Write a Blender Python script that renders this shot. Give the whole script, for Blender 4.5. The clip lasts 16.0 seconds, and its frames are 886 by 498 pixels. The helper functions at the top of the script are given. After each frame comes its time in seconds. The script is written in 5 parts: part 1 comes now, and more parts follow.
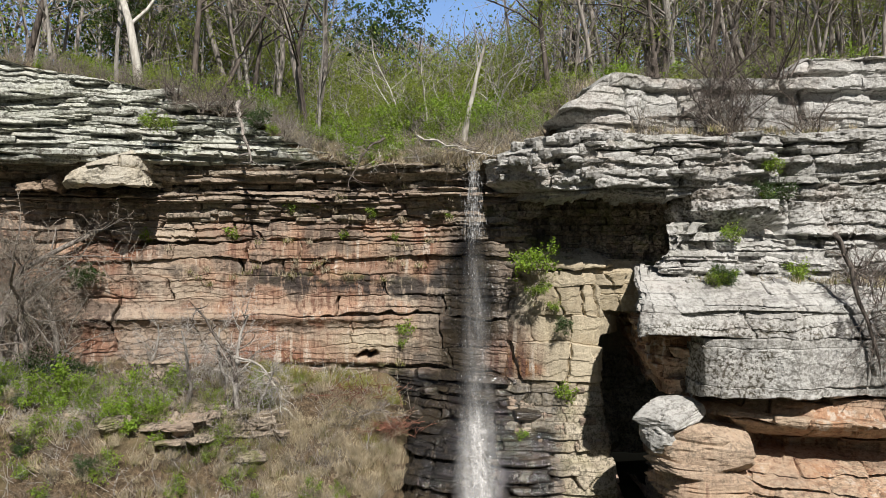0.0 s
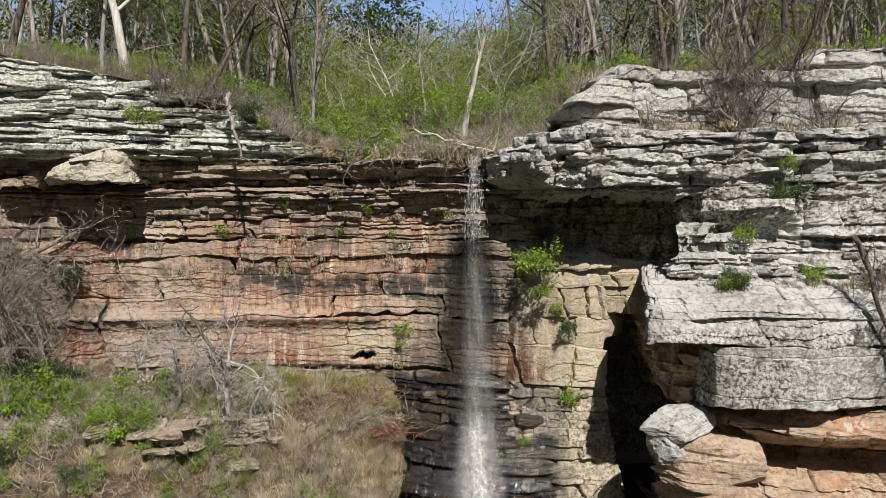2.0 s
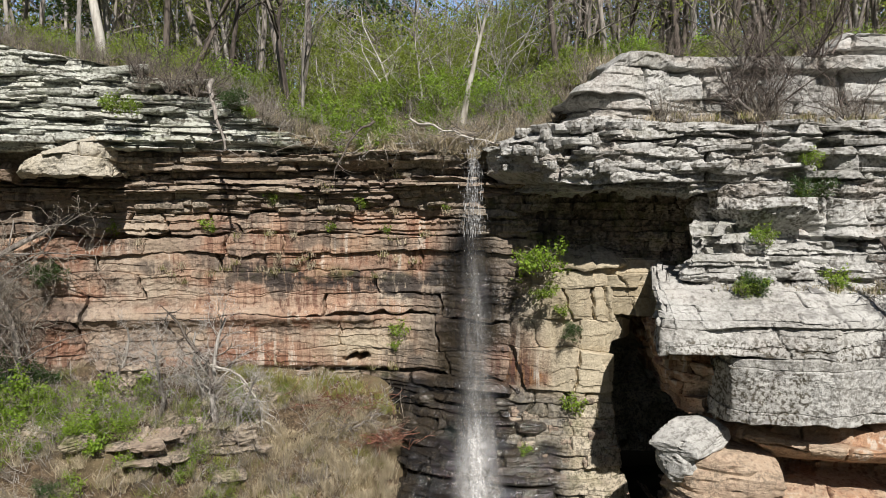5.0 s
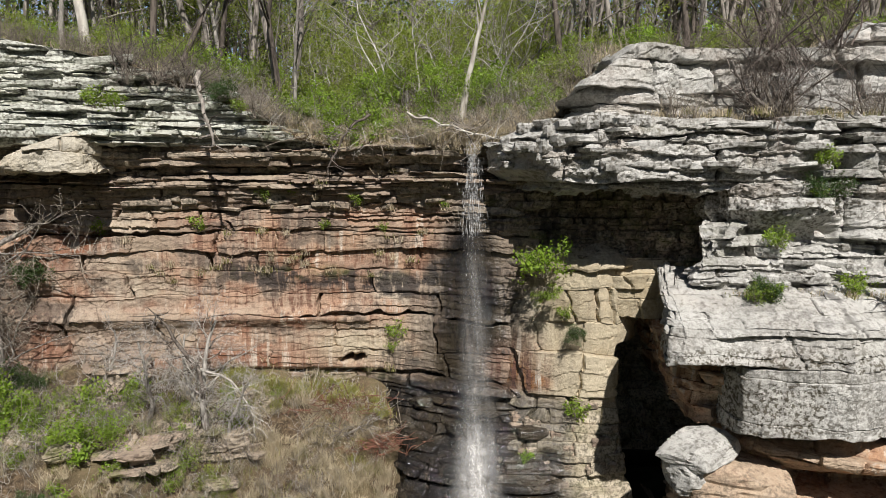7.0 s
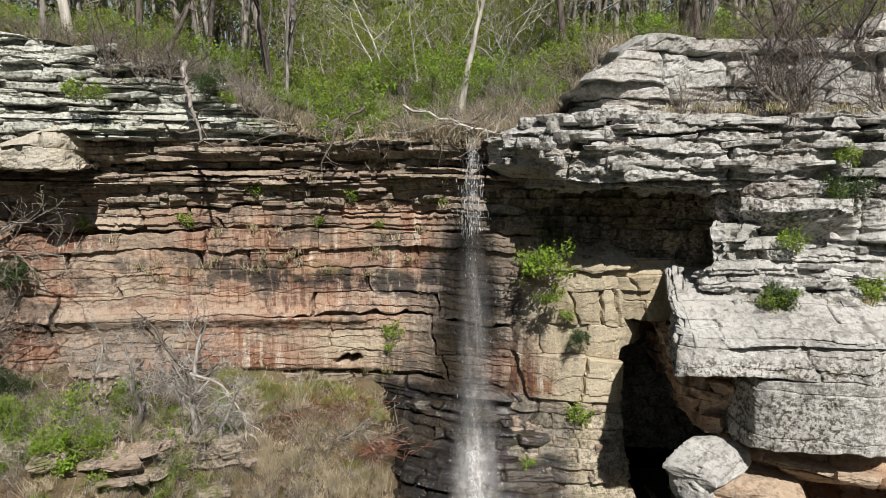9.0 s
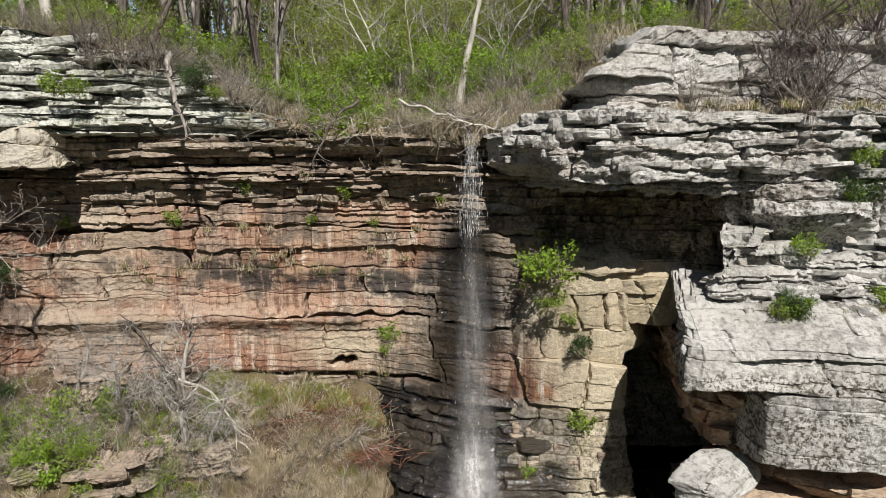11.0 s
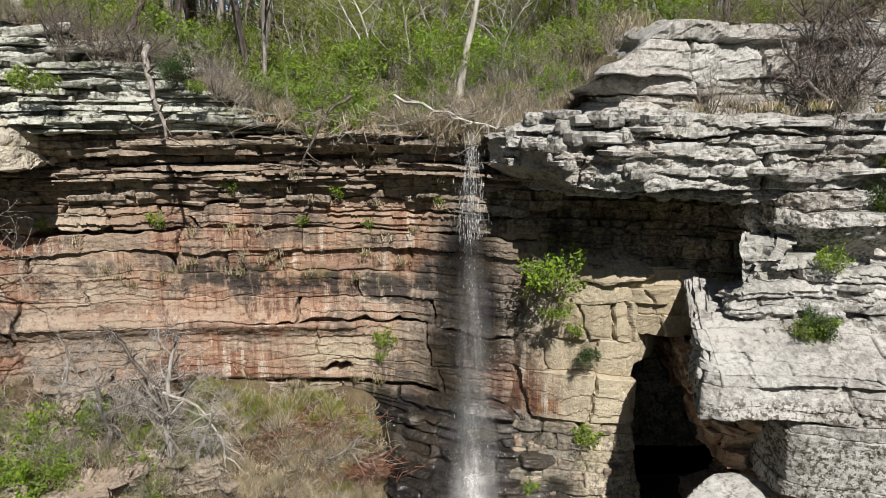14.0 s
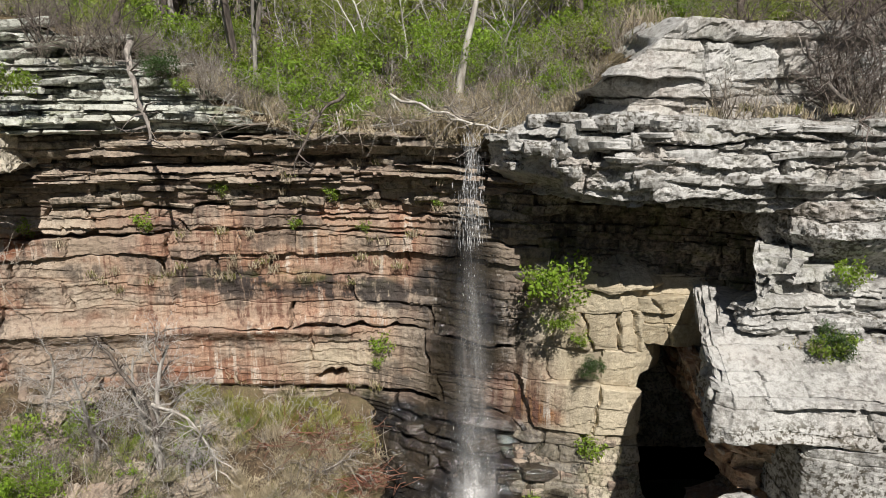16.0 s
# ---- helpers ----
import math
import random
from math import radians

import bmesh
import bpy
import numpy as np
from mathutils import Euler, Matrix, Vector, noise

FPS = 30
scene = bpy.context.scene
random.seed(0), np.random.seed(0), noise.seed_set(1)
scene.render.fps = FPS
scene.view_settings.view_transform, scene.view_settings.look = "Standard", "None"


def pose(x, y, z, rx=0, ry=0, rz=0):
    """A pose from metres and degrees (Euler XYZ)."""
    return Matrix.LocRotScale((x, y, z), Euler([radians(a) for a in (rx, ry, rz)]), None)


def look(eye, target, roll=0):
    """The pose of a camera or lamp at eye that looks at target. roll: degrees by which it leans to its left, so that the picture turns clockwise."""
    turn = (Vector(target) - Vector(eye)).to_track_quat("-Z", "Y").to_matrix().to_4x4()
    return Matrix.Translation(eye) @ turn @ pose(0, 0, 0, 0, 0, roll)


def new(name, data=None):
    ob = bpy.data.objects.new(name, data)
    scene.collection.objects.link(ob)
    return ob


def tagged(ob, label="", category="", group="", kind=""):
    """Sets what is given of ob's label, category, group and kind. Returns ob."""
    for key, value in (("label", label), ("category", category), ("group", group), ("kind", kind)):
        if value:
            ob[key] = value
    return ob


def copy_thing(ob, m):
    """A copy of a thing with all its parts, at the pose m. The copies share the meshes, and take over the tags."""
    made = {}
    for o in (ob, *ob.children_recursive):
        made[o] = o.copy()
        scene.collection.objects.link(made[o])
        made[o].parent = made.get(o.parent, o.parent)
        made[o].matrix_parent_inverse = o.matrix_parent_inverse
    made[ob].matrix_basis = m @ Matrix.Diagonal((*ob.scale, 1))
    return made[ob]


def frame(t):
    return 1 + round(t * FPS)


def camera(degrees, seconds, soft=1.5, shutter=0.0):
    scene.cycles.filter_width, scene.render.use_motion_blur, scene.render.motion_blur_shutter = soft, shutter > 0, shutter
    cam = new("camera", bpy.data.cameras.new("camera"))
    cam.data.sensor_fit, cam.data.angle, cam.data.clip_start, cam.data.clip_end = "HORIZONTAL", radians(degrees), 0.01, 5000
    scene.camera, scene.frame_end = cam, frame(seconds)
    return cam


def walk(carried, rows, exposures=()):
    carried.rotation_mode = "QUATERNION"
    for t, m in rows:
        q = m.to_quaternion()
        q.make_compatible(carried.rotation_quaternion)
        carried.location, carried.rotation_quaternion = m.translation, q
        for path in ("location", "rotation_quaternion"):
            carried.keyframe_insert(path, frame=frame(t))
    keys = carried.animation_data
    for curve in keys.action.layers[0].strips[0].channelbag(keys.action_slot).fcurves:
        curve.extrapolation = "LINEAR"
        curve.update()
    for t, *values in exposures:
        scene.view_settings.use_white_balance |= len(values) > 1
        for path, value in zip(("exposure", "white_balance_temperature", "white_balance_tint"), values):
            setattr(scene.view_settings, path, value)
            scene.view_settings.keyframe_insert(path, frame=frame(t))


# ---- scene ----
cam = camera(64.9, 16.0, soft=0.5)
METRES, EYE, TILT, LEAN, TURN = 10.0, 20.0, 0.0, 0.0, 0.0
ROWS = [
    (0.0, 0.0, 0.0, 0.0, 0.0, 0.0, -0.0),
    (0.5, 0.0001, 0.0278, 0.0153, -0.01, -0.31, 0.0),
    (1.0, 0.001, 0.0579, 0.0319, -0.01, -0.65, 0.01),
    (1.5, 0.0021, 0.0854, 0.0469, -0.02, -0.98, 0.01),
    (2.0, 0.0028, 0.1155, 0.0628, -0.03, -1.33, 0.01),
    (2.5, 0.0038, 0.1412, 0.076, -0.04, -1.62, 0.02),
    (3.0, 0.0048, 0.1712, 0.0917, -0.05, -2.01, 0.02),
    (3.5, 0.0061, 0.1961, 0.1044, -0.05, -2.34, 0.02),
    (4.0, 0.0087, 0.2235, 0.1189, -0.03, -2.71, 0.01),
    (6.5, 0.0159, 0.3598, 0.1993, -0.07, -4.71, 0.05),
    (7.0, 0.018, 0.3874, 0.2141, -0.05, -5.1, 0.05),
    (7.5, 0.0189, 0.4145, 0.2291, -0.07, -5.51, 0.06),
    (8.0, 0.0197, 0.4408, 0.243, -0.07, -5.9, 0.05),
    (8.5, 0.0205, 0.4672, 0.259, -0.08, -6.35, 0.06),
    (9.0, 0.0227, 0.494, 0.2749, -0.07, -6.78, 0.07),
    (11.5, 0.0333, 0.6267, 0.3534, -0.08, -8.96, 0.09),
    (12.0, 0.0343, 0.6498, 0.3678, -0.09, -9.36, 0.08),
    (12.5, 0.036, 0.6754, 0.3831, -0.08, -9.78, 0.09),
    (13.0, 0.0376, 0.7014, 0.3994, -0.08, -10.21, 0.1),
    (13.5, 0.0386, 0.7283, 0.4156, -0.09, -10.61, 0.1),
    (14.0, 0.037, 0.759, 0.4336, -0.08, -11.08, 0.11),
    (14.5, 0.0366, 0.7873, 0.4481, -0.09, -11.48, 0.12),
    (15.0, 0.0377, 0.8148, 0.4643, -0.07, -11.91, 0.13),
    (15.5, 0.0389, 0.8398, 0.4799, -0.08, -12.32, 0.11),
    (16.0, 0.0415, 0.866, 0.4967, -0.08, -12.79, 0.12),
]
walk(cam, [(t, pose(0, 0, EYE, TILT, LEAN, TURN) @ pose(METRES * x, METRES * y, METRES * z, 90 + pitch, roll, yaw)) for t, x, y, z, yaw, pitch, roll in ROWS])

# ---- light ----
SUN_TRAVEL = Vector((-0.24, 1.0, -1.12)).normalized()
world = bpy.data.worlds.new("sky")
scene.world = world
world.use_nodes = True
wn = world.node_tree
sky = wn.nodes.new("ShaderNodeTexSky")
sky.sky_type = 'NISHITA'
sky.sun_disc = False
sky.sun_elevation = math.asin(-SUN_TRAVEL.z)
sky.sun_rotation = math.atan2(-SUN_TRAVEL.x, -SUN_TRAVEL.y)
sky.air_density, sky.dust_density, sky.ozone_density = 1.0, 0.6, 1.0
wn.links.new(sky.outputs[0], wn.nodes["Background"].inputs[0])
wn.nodes["Background"].inputs[1].default_value = 0.036
sun = new("sun", bpy.data.lights.new("sun", 'SUN'))
sun.data.energy, sun.data.angle, sun.data.color = 5.0, radians(0.55), (1.0, 0.955, 0.9)
sun.matrix_world = look((0, 0, 60), Vector((0, 0, 60)) + SUN_TRAVEL)
scene.view_settings.exposure = 0.28


# ---- small arithmetic ----
def cells(i, j, seed):
    n = (i.astype(np.int64) * 374761393 + j.astype(np.int64) * 668265263 + seed * 144269504) & 0xffffffff
    n = ((n ^ (n >> 13)) * 1274126177) & 0xffffffff
    return ((n ^ (n >> 16)) & 0xffff) / 65535.0


def grain(x, y, seed=0):
    """Smooth noise from 0 to 1, one wave a unit."""
    x, y = np.broadcast_arrays(np.asarray(x, float), np.asarray(y, float))
    i, j = np.floor(x), np.floor(y)
    u, v = x - i, y - j
    u, v = u * u * (3 - 2 * u), v * v * (3 - 2 * v)
    a, b = cells(i, j, seed), cells(i + 1, j, seed)
    c, d = cells(i, j + 1, seed), cells(i + 1, j + 1, seed)
    return (a * (1 - u) + b * u) * (1 - v) + (c * (1 - u) + d * u) * v


def fbm(x, y, seed=0, octaves=4):
    total, amp, size = 0, 0.5, 0
    for k in range(octaves):
        total = total + amp * grain(np.asarray(x) * 2 ** k, np.asarray(y) * 2 ** k, seed + 17 * k)
        size, amp = size + amp, amp * 0.5
    return total / size


def ramp(x, a, b):
    t = np.clip((np.asarray(x, float) - a) / (b - a), 0, 1)
    return t * t * (3 - 2 * t)


def along(pairs):
    """A piecewise-linear function through pairs."""
    xs, ys = [p[0] for p in pairs], [p[1] for p in pairs]
    return lambda x: np.interp(x, xs, ys)


# ---- materials ----
class Nodes:
    def __init__(self, name):
        self.mat = bpy.data.materials.new(name)
        self.mat.use_nodes = True
        self.tree = self.mat.node_tree
        self.bsdf = self.tree.nodes["Principled BSDF"]
        self.out = self.tree.nodes["Material Output"]
        self.place = self.add("ShaderNodeNewGeometry").outputs["Position"]

    def add(self, kind):
        return self.tree.nodes.new(kind)

    def put(self, socket, value):
        if hasattr(value, "is_output"):
            self.tree.links.new(value, socket)
        elif isinstance(value, tuple) and len(value) == 3 and socket.type == 'RGBA':
            socket.default_value = (*value, 1)
        else:
            socket.default_value = value

    def stretch(self, sx, sy, sz):
        n = self.add("ShaderNodeMapping")
        self.put(n.inputs["Vector"], self.place)
        n.inputs["Scale"].default_value = (sx, sy, sz)
        return n.outputs[0]

    def noise(self, scale, detail=4.0, vector=None, rough=0.55, warp=0.0):
        n = self.add("ShaderNodeTexNoise")
        self.put(n.inputs["Vector"], vector or self.place)
        self.put(n.inputs["Scale"], scale)
        self.put(n.inputs["Detail"], detail)
        self.put(n.inputs["Roughness"], rough)
        self.put(n.inputs["Distortion"], warp)
        return n.outputs[0]

    def attr(self, name):
        n = self.add("ShaderNodeAttribute")
        n.attribute_name = name
        return n.outputs["Fac"]

    def math(self, op, a, b=0.0, c=0.0):
        n = self.add("ShaderNodeMath")
        n.operation = op
        for s, v in zip(n.inputs, (a, b, c)):
            self.put(s, v)
        return n.outputs[0]

    def band(self, value, low, high, to_low=0.0, to_high=1.0):
        n = self.add("ShaderNodeMapRange")
        n.interpolation_type = 'SMOOTHSTEP'
        for s, v in zip(n.inputs, (value, low, high, to_low, to_high)):
            self.put(s, v)
        return n.outputs[0]

    def mix(self, fac, a, b, mode='MIX'):
        n = self.add("ShaderNodeMix")
        n.data_type, n.blend_type = 'RGBA', mode
        self.put(n.inputs[0], fac)
        self.put(n.inputs[6], a)
        self.put(n.inputs[7], b)
        return n.outputs[2]

    def bump(self, height, strength, distance):
        n = self.add("ShaderNodeBump")
        self.put(n.inputs["Height"], height)
        n.inputs["Strength"].default_value, n.inputs["Distance"].default_value = strength, distance
        self.put(self.bsdf.inputs["Normal"], n.outputs[0])

    def done(self, colour, rough, spec=0.3):
        self.put(self.bsdf.inputs["Base Color"], colour)
        self.put(self.bsdf.inputs["Roughness"], rough)
        self.put(self.bsdf.inputs["Specular IOR Level"], spec)
        return self.mat


def rock(name, pale, mid, deep, lines=0.6, rust_a=(0.27, 0.14, 0.095), rust_b=(0.44, 0.30, 0.225)):
    """Bedded sandstone. The mesh's own masks say where it is rusty, wet, lichened, stained or mossy."""
    n = Nodes(name)
    broad = n.noise(0.55, 5.0)
    fine = n.noise(7.0, 6.0)
    grit = n.noise(38.0, 4.0)
    flow = n.noise(1.0, 5.0, n.stretch(2.6, 2.6, 0.28), 0.65)
    layer = n.noise(1.0, 4.0, n.stretch(0.35, 0.35, 9.0), 0.6)
    tone = n.attr("tone")
    body = n.mix(n.band(n.math('ADD', n.math('MULTIPLY', tone, 0.35), n.math('MULTIPLY', broad, 0.8)), 0.35, 0.8), mid, pale)
    body = n.mix(n.band(layer, 0.5, 0.68, 0.0, lines), body, deep)
    body = n.mix(n.band(fine, 0.5, 0.66, 0.0, 0.6), body, deep)
    reds = n.mix(n.band(n.math('ADD', n.math('MULTIPLY', flow, 0.8), n.math('MULTIPLY', tone, 0.2)), 0.45, 0.57), rust_a, rust_b)
    body = n.mix(n.math('MULTIPLY', n.attr("rust"), n.band(n.math('ADD', broad, n.math('MULTIPLY', flow, 0.4)), 0.5, 0.85, 0.3, 1.0)), body, reds)
    body = n.mix(n.math('MULTIPLY', n.attr("ochre"), n.band(broad, 0.3, 0.7, 0.6, 1.0)), body, n.mix(n.band(n.math('ADD', fine, n.math('MULTIPLY', tone, 0.5)), 0.5, 1.0), (0.38, 0.31, 0.2), (0.60, 0.52, 0.37)))
    # crust of grey and black lichen in small patches
    spots = n.noise(2.2, 8.0, None, 0.7, 0.4)
    body = n.mix(n.math('MULTIPLY', n.attr("lichen"), n.band(spots, 0.5, 0.6, 0.0, 0.3)), body, (0.1, 0.1, 0.09))
    speck = n.math('ADD', n.math('MULTIPLY', n.noise(9.0, 6.0, None, 0.7), 0.75), n.math('MULTIPLY', spots, 0.25))
    body = n.mix(n.math('MULTIPLY', n.attr("lichen"), n.band(speck, 0.51, 0.535, 0.0, 0.95)), body, n.mix(fine, (0.05, 0.047, 0.035), (0.12, 0.1, 0.07)))
    # pale and dark drips below the partings
    drip = n.noise(1.0, 6.0, n.stretch(3.2, 3.2, 0.16), 0.7)
    body = n.mix(n.math('MULTIPLY', n.band(drip, 0.54, 0.6), n.math('MULTIPLY', n.attr("rust"), n.band(broad, 0.44, 0.56, 0.1, 0.85))), body, (0.62, 0.54, 0.45))
    body = n.mix(n.math('MULTIPLY', n.band(drip, 0.46, 0.41), n.math('MULTIPLY', n.attr("rust"), n.band(fine, 0.3, 0.6, 0.4, 0.9))), body, n.mix(broad, (0.2, 0.075, 0.045), (0.15, 0.1, 0.075)))
    # dark mineral streaks that run down the face
    runs = n.math('MULTIPLY', n.attr("stain"), n.band(n.math('ADD', n.math('ADD', n.math('MULTIPLY', flow, 0.75), n.math('MULTIPLY', n.attr("stain"), 0.1)), n.math('MULTIPLY', fine, 0.25)), 0.5, 0.6))
    body = n.mix(n.math('MULTIPLY', runs, 0.9), body, (0.035, 0.03, 0.03))
    moss = n.math('MULTIPLY', n.attr("moss"), n.band(n.noise(1.6, 6.0), 0.42, 0.62))
    body = n.mix(moss, body, n.mix(fine, (0.06, 0.085, 0.015), (0.19, 0.19, 0.05)))
    body = n.mix(n.band(grit, 0.45, 0.6, 0.0, 0.42), body, n.mix(0.5, body, (0.02, 0.018, 0.016)))
    wet = n.math('MULTIPLY', n.attr("wet"), n.band(n.math('ADD', flow, n.math('MULTIPLY', broad, 0.5)), 0.4, 0.7, 0.65, 1.0))
    body = n.mix(n.math('MULTIPLY', wet, 0.96), body, n.mix(n.band(broad, 0.4, 0.65), (0.011, 0.011, 0.011), (0.034, 0.026, 0.016)))
    height = n.math('ADD', n.math('MULTIPLY', fine, 0.6), n.math('ADD', n.math('MULTIPLY', grit, 0.25), n.math('MULTIPLY', layer, lines)))
    n.bump(height, 1.0, 0.08)
    return n.done(body, n.band(wet, 0.0, 1.0, 0.9, 0.13), n.band(wet, 0.0, 1.0, 0.35, 0.8))


def plain(name, a, b, scale=6.0, rough=0.85, bump=0.4, stretch=(1, 1, 1), own=0.5):
    """A grained surface between two colours, each object a little different."""
    n = Nodes(name)
    info = n.add("ShaderNodeObjectInfo").outputs["Random"]
    g = n.noise(scale, 5.0, n.stretch(*stretch))
    f = n.math('ADD', n.band(g, 0.35, 0.65), n.math('MULTIPLY', n.math('SUBTRACT', info, 0.5), own))
    col = n.mix(f, a, b)
    n.bump(g, bump, 0.03)
    return n.done(col, rough)


def leafy(name, a, b, c, glow=0.35):
    """Leaves: three greens mixed leaf by leaf and plant by plant, that let light through."""
    n = Nodes(name)
    geo = n.add("ShaderNodeNewGeometry")
    info = n.add("ShaderNodeObjectInfo").outputs["Random"]
    col = n.mix(geo.outputs["Random Per Island"], a, b)
    col = n.mix(n.math('MULTIPLY', info, 0.6), col, c)
    col = n.mix(n.band(n.noise(0.9, 4.0), 0.42, 0.6, 0.0, 0.4), col, tuple(0.4 * v for v in c))
    thin = n.add("ShaderNodeBsdfTranslucent")
    n.put(thin.inputs[0], n.mix(0.4, col, (0.35, 0.42, 0.04)))
    both = n.add("ShaderNodeMixShader")
    both.inputs[0].default_value = glow
    n.done(col, 0.5, 0.35)
    n.tree.links.new(n.bsdf.outputs[0], both.inputs[1])
    n.tree.links.new(thin.outputs[0], both.inputs[2])
    n.tree.links.new(both.outputs[0], n.out.inputs[0])
    return n.mat


ROCK_WALL = rock("banded_sandstone", (0.48, 0.41, 0.32), (0.33, 0.25, 0.19), (0.11, 0.085, 0.07), 0.25, (0.27, 0.115, 0.065), (0.44, 0.27, 0.18))
ROCK_PALE = rock("pale_lichened_sandstone", (0.58, 0.57, 0.54), (0.42, 0.41, 0.38), (0.19, 0.18, 0.16), 0.1, (0.42, 0.24, 0.14), (0.5, 0.36, 0.25))
ROCK_GREY = rock("grey_green_sandstone", (0.62, 0.63, 0.56), (0.46, 0.47, 0.41), (0.17, 0.17, 0.145), 0.3, (0.4, 0.25, 0.15), (0.48, 0.37, 0.26))
ROCK_WARM = rock("warm_sandstone", (0.52, 0.42, 0.31), (0.38, 0.28, 0.2), (0.17, 0.12, 0.09), 0.4, (0.45, 0.24, 0.13), (0.55, 0.38, 0.25))
ROCK_OCHRE = rock("ochre_sandstone", (0.62, 0.55, 0.43), (0.47, 0.4, 0.3), (0.2, 0.16, 0.11), 0.1, (0.17, 0.07, 0.03), (0.4, 0.21, 0.1))
BARK_GREY = plain("grey_bark", (0.15, 0.13, 0.115), (0.36, 0.325, 0.285), 9.0, 0.9, 0.5, (1, 1, 0.25))
BARK_DARK = plain("dark_bark", (0.055, 0.045, 0.038), (0.15, 0.125, 0.105), 9.0, 0.9, 0.5, (1, 1, 0.25))
BARK_DEAD = plain("dead_grey_wood", (0.2, 0.185, 0.165), (0.42, 0.39, 0.35), 9.0, 0.9, 0.5, (1, 1, 0.25))
BARK_WHITE = plain("bleached_wood", (0.34, 0.31, 0.27), (0.58, 0.55, 0.49), 7.0, 0.85, 0.4, (1, 1, 0.2))
TWIG = plain("bare_twig", (0.13, 0.11, 0.09), (0.33, 0.29, 0.235), 4.0, 0.9, 0.0)
TWIG_DARK = plain("dark_twig", (0.08, 0.065, 0.055), (0.17, 0.14, 0.12), 4.0, 0.9, 0.0)
TWIG_RED = plain("red_brown_twig", (0.12, 0.05, 0.035), (0.26, 0.12, 0.08), 4.0, 0.9, 0.0)
TWIG_GREY = plain("weathered_twig", (0.29, 0.27, 0.25), (0.5, 0.47, 0.43), 4.0, 0.9, 0.0)
LEAF_SPRING = leafy("spring_leaf", (0.2, 0.28, 0.035), (0.34, 0.42, 0.07), (0.27, 0.31, 0.07), 0.42)
LEAF_BRIGHT = leafy("bright_leaf", (0.14, 0.27, 0.024), (0.34, 0.5, 0.055), (0.25, 0.34, 0.05), 0.42)
LEAF_DARK = leafy("evergreen_leaf", (0.022, 0.06, 0.014), (0.05, 0.105, 0.024), (0.04, 0.08, 0.02), 0.2)
GRASS_DRY = leafy("dry_grass", (0.46, 0.37, 0.25), (0.7, 0.6, 0.44), (0.5, 0.42, 0.31), 0.25)
GRASS_LIME = leafy("yellow_green_grass", (0.24, 0.27, 0.05), (0.4, 0.4, 0.1), (0.3, 0.28, 0.09), 0.3)
GRASS_GREEN = leafy("green_grass", (0.17, 0.19, 0.045), (0.28, 0.27, 0.08), (0.2, 0.2, 0.06), 0.25)


def soil_material():
    n = Nodes("leaf_littered_soil")
    broad, fine, bits = n.noise(0.5, 5.0), n.noise(6.0, 6.0), n.noise(25.0, 5.0)
    col = n.mix(n.band(fine, 0.35, 0.7), (0.05, 0.035, 0.022), (0.17, 0.12, 0.075))
    col = n.mix(n.band(broad, 0.45, 0.65), col, n.mix(n.band(bits, 0.4, 0.6), (0.2, 0.15, 0.09), (0.1, 0.09, 0.04)))
    col = n.mix(n.band(bits, 0.5, 0.7, 0.0, 0.6), col, (0.36, 0.29, 0.19))
    n.bump(n.math('ADD', fine, bits), 0.9, 0.08)
    return n.done(col, 0.95, 0.2)


SOIL = soil_material()
WOODED = plain("wooded_gorge", (0.02, 0.025, 0.01), (0.06, 0.055, 0.03), 0.4, 0.95, 0.5)


def water_material():
    n = Nodes("falling_water")
    streaks = n.noise(1.0, 4.0, n.stretch(26.0, 26.0, 1.6), 0.6)
    drops = n.noise(1.0, 3.0, n.stretch(30.0, 30.0, 9.0), 0.6)
    edge = n.attr("edge")
    cover = n.math('MULTIPLY', n.attr("cover"), n.math('MULTIPLY', n.band(edge, 0.0, 0.9), n.math('MULTIPLY', n.band(streaks, 0.38, 0.66), n.band(drops, 0.36, 0.6))))
    n.put(n.bsdf.inputs["Alpha"], cover)
    return n.done((0.95, 0.95, 0.94), 0.35, 0.5)


WATER = water_material()


def mist_material():
    n = Nodes("water_mist")
    falling = n.noise(1.0, 4.0, n.stretch(7.0, 7.0, 0.9), 0.6)
    drops = n.noise(1.0, 3.0, n.stretch(26.0, 26.0, 14.0), 0.7)
    puffs = n.math('MULTIPLY', n.band(falling, 0.3, 0.72, 0.25, 1.15), n.band(drops, 0.35, 0.65, 0.45, 1.2))
    n.put(n.bsdf.inputs["Alpha"], n.math('MULTIPLY', n.attr("cover"), n.math('MULTIPLY', n.attr("edge"), puffs)))
    return n.done((0.93, 0.92, 0.9), 0.7, 0.2)


MIST = mist_material()


# ---- building helpers ----
def thing(name, label, category, place=(0, 0, 0), group="", kind=""):
    ob = new(name)
    ob.location = place
    return tagged(ob, label, category, group, kind)


def link_mesh(name, me, material, parent=None, label=""):
    me.materials.append(material)
    ob = new(name, me)
    ob.parent = parent
    return tagged(ob, label)


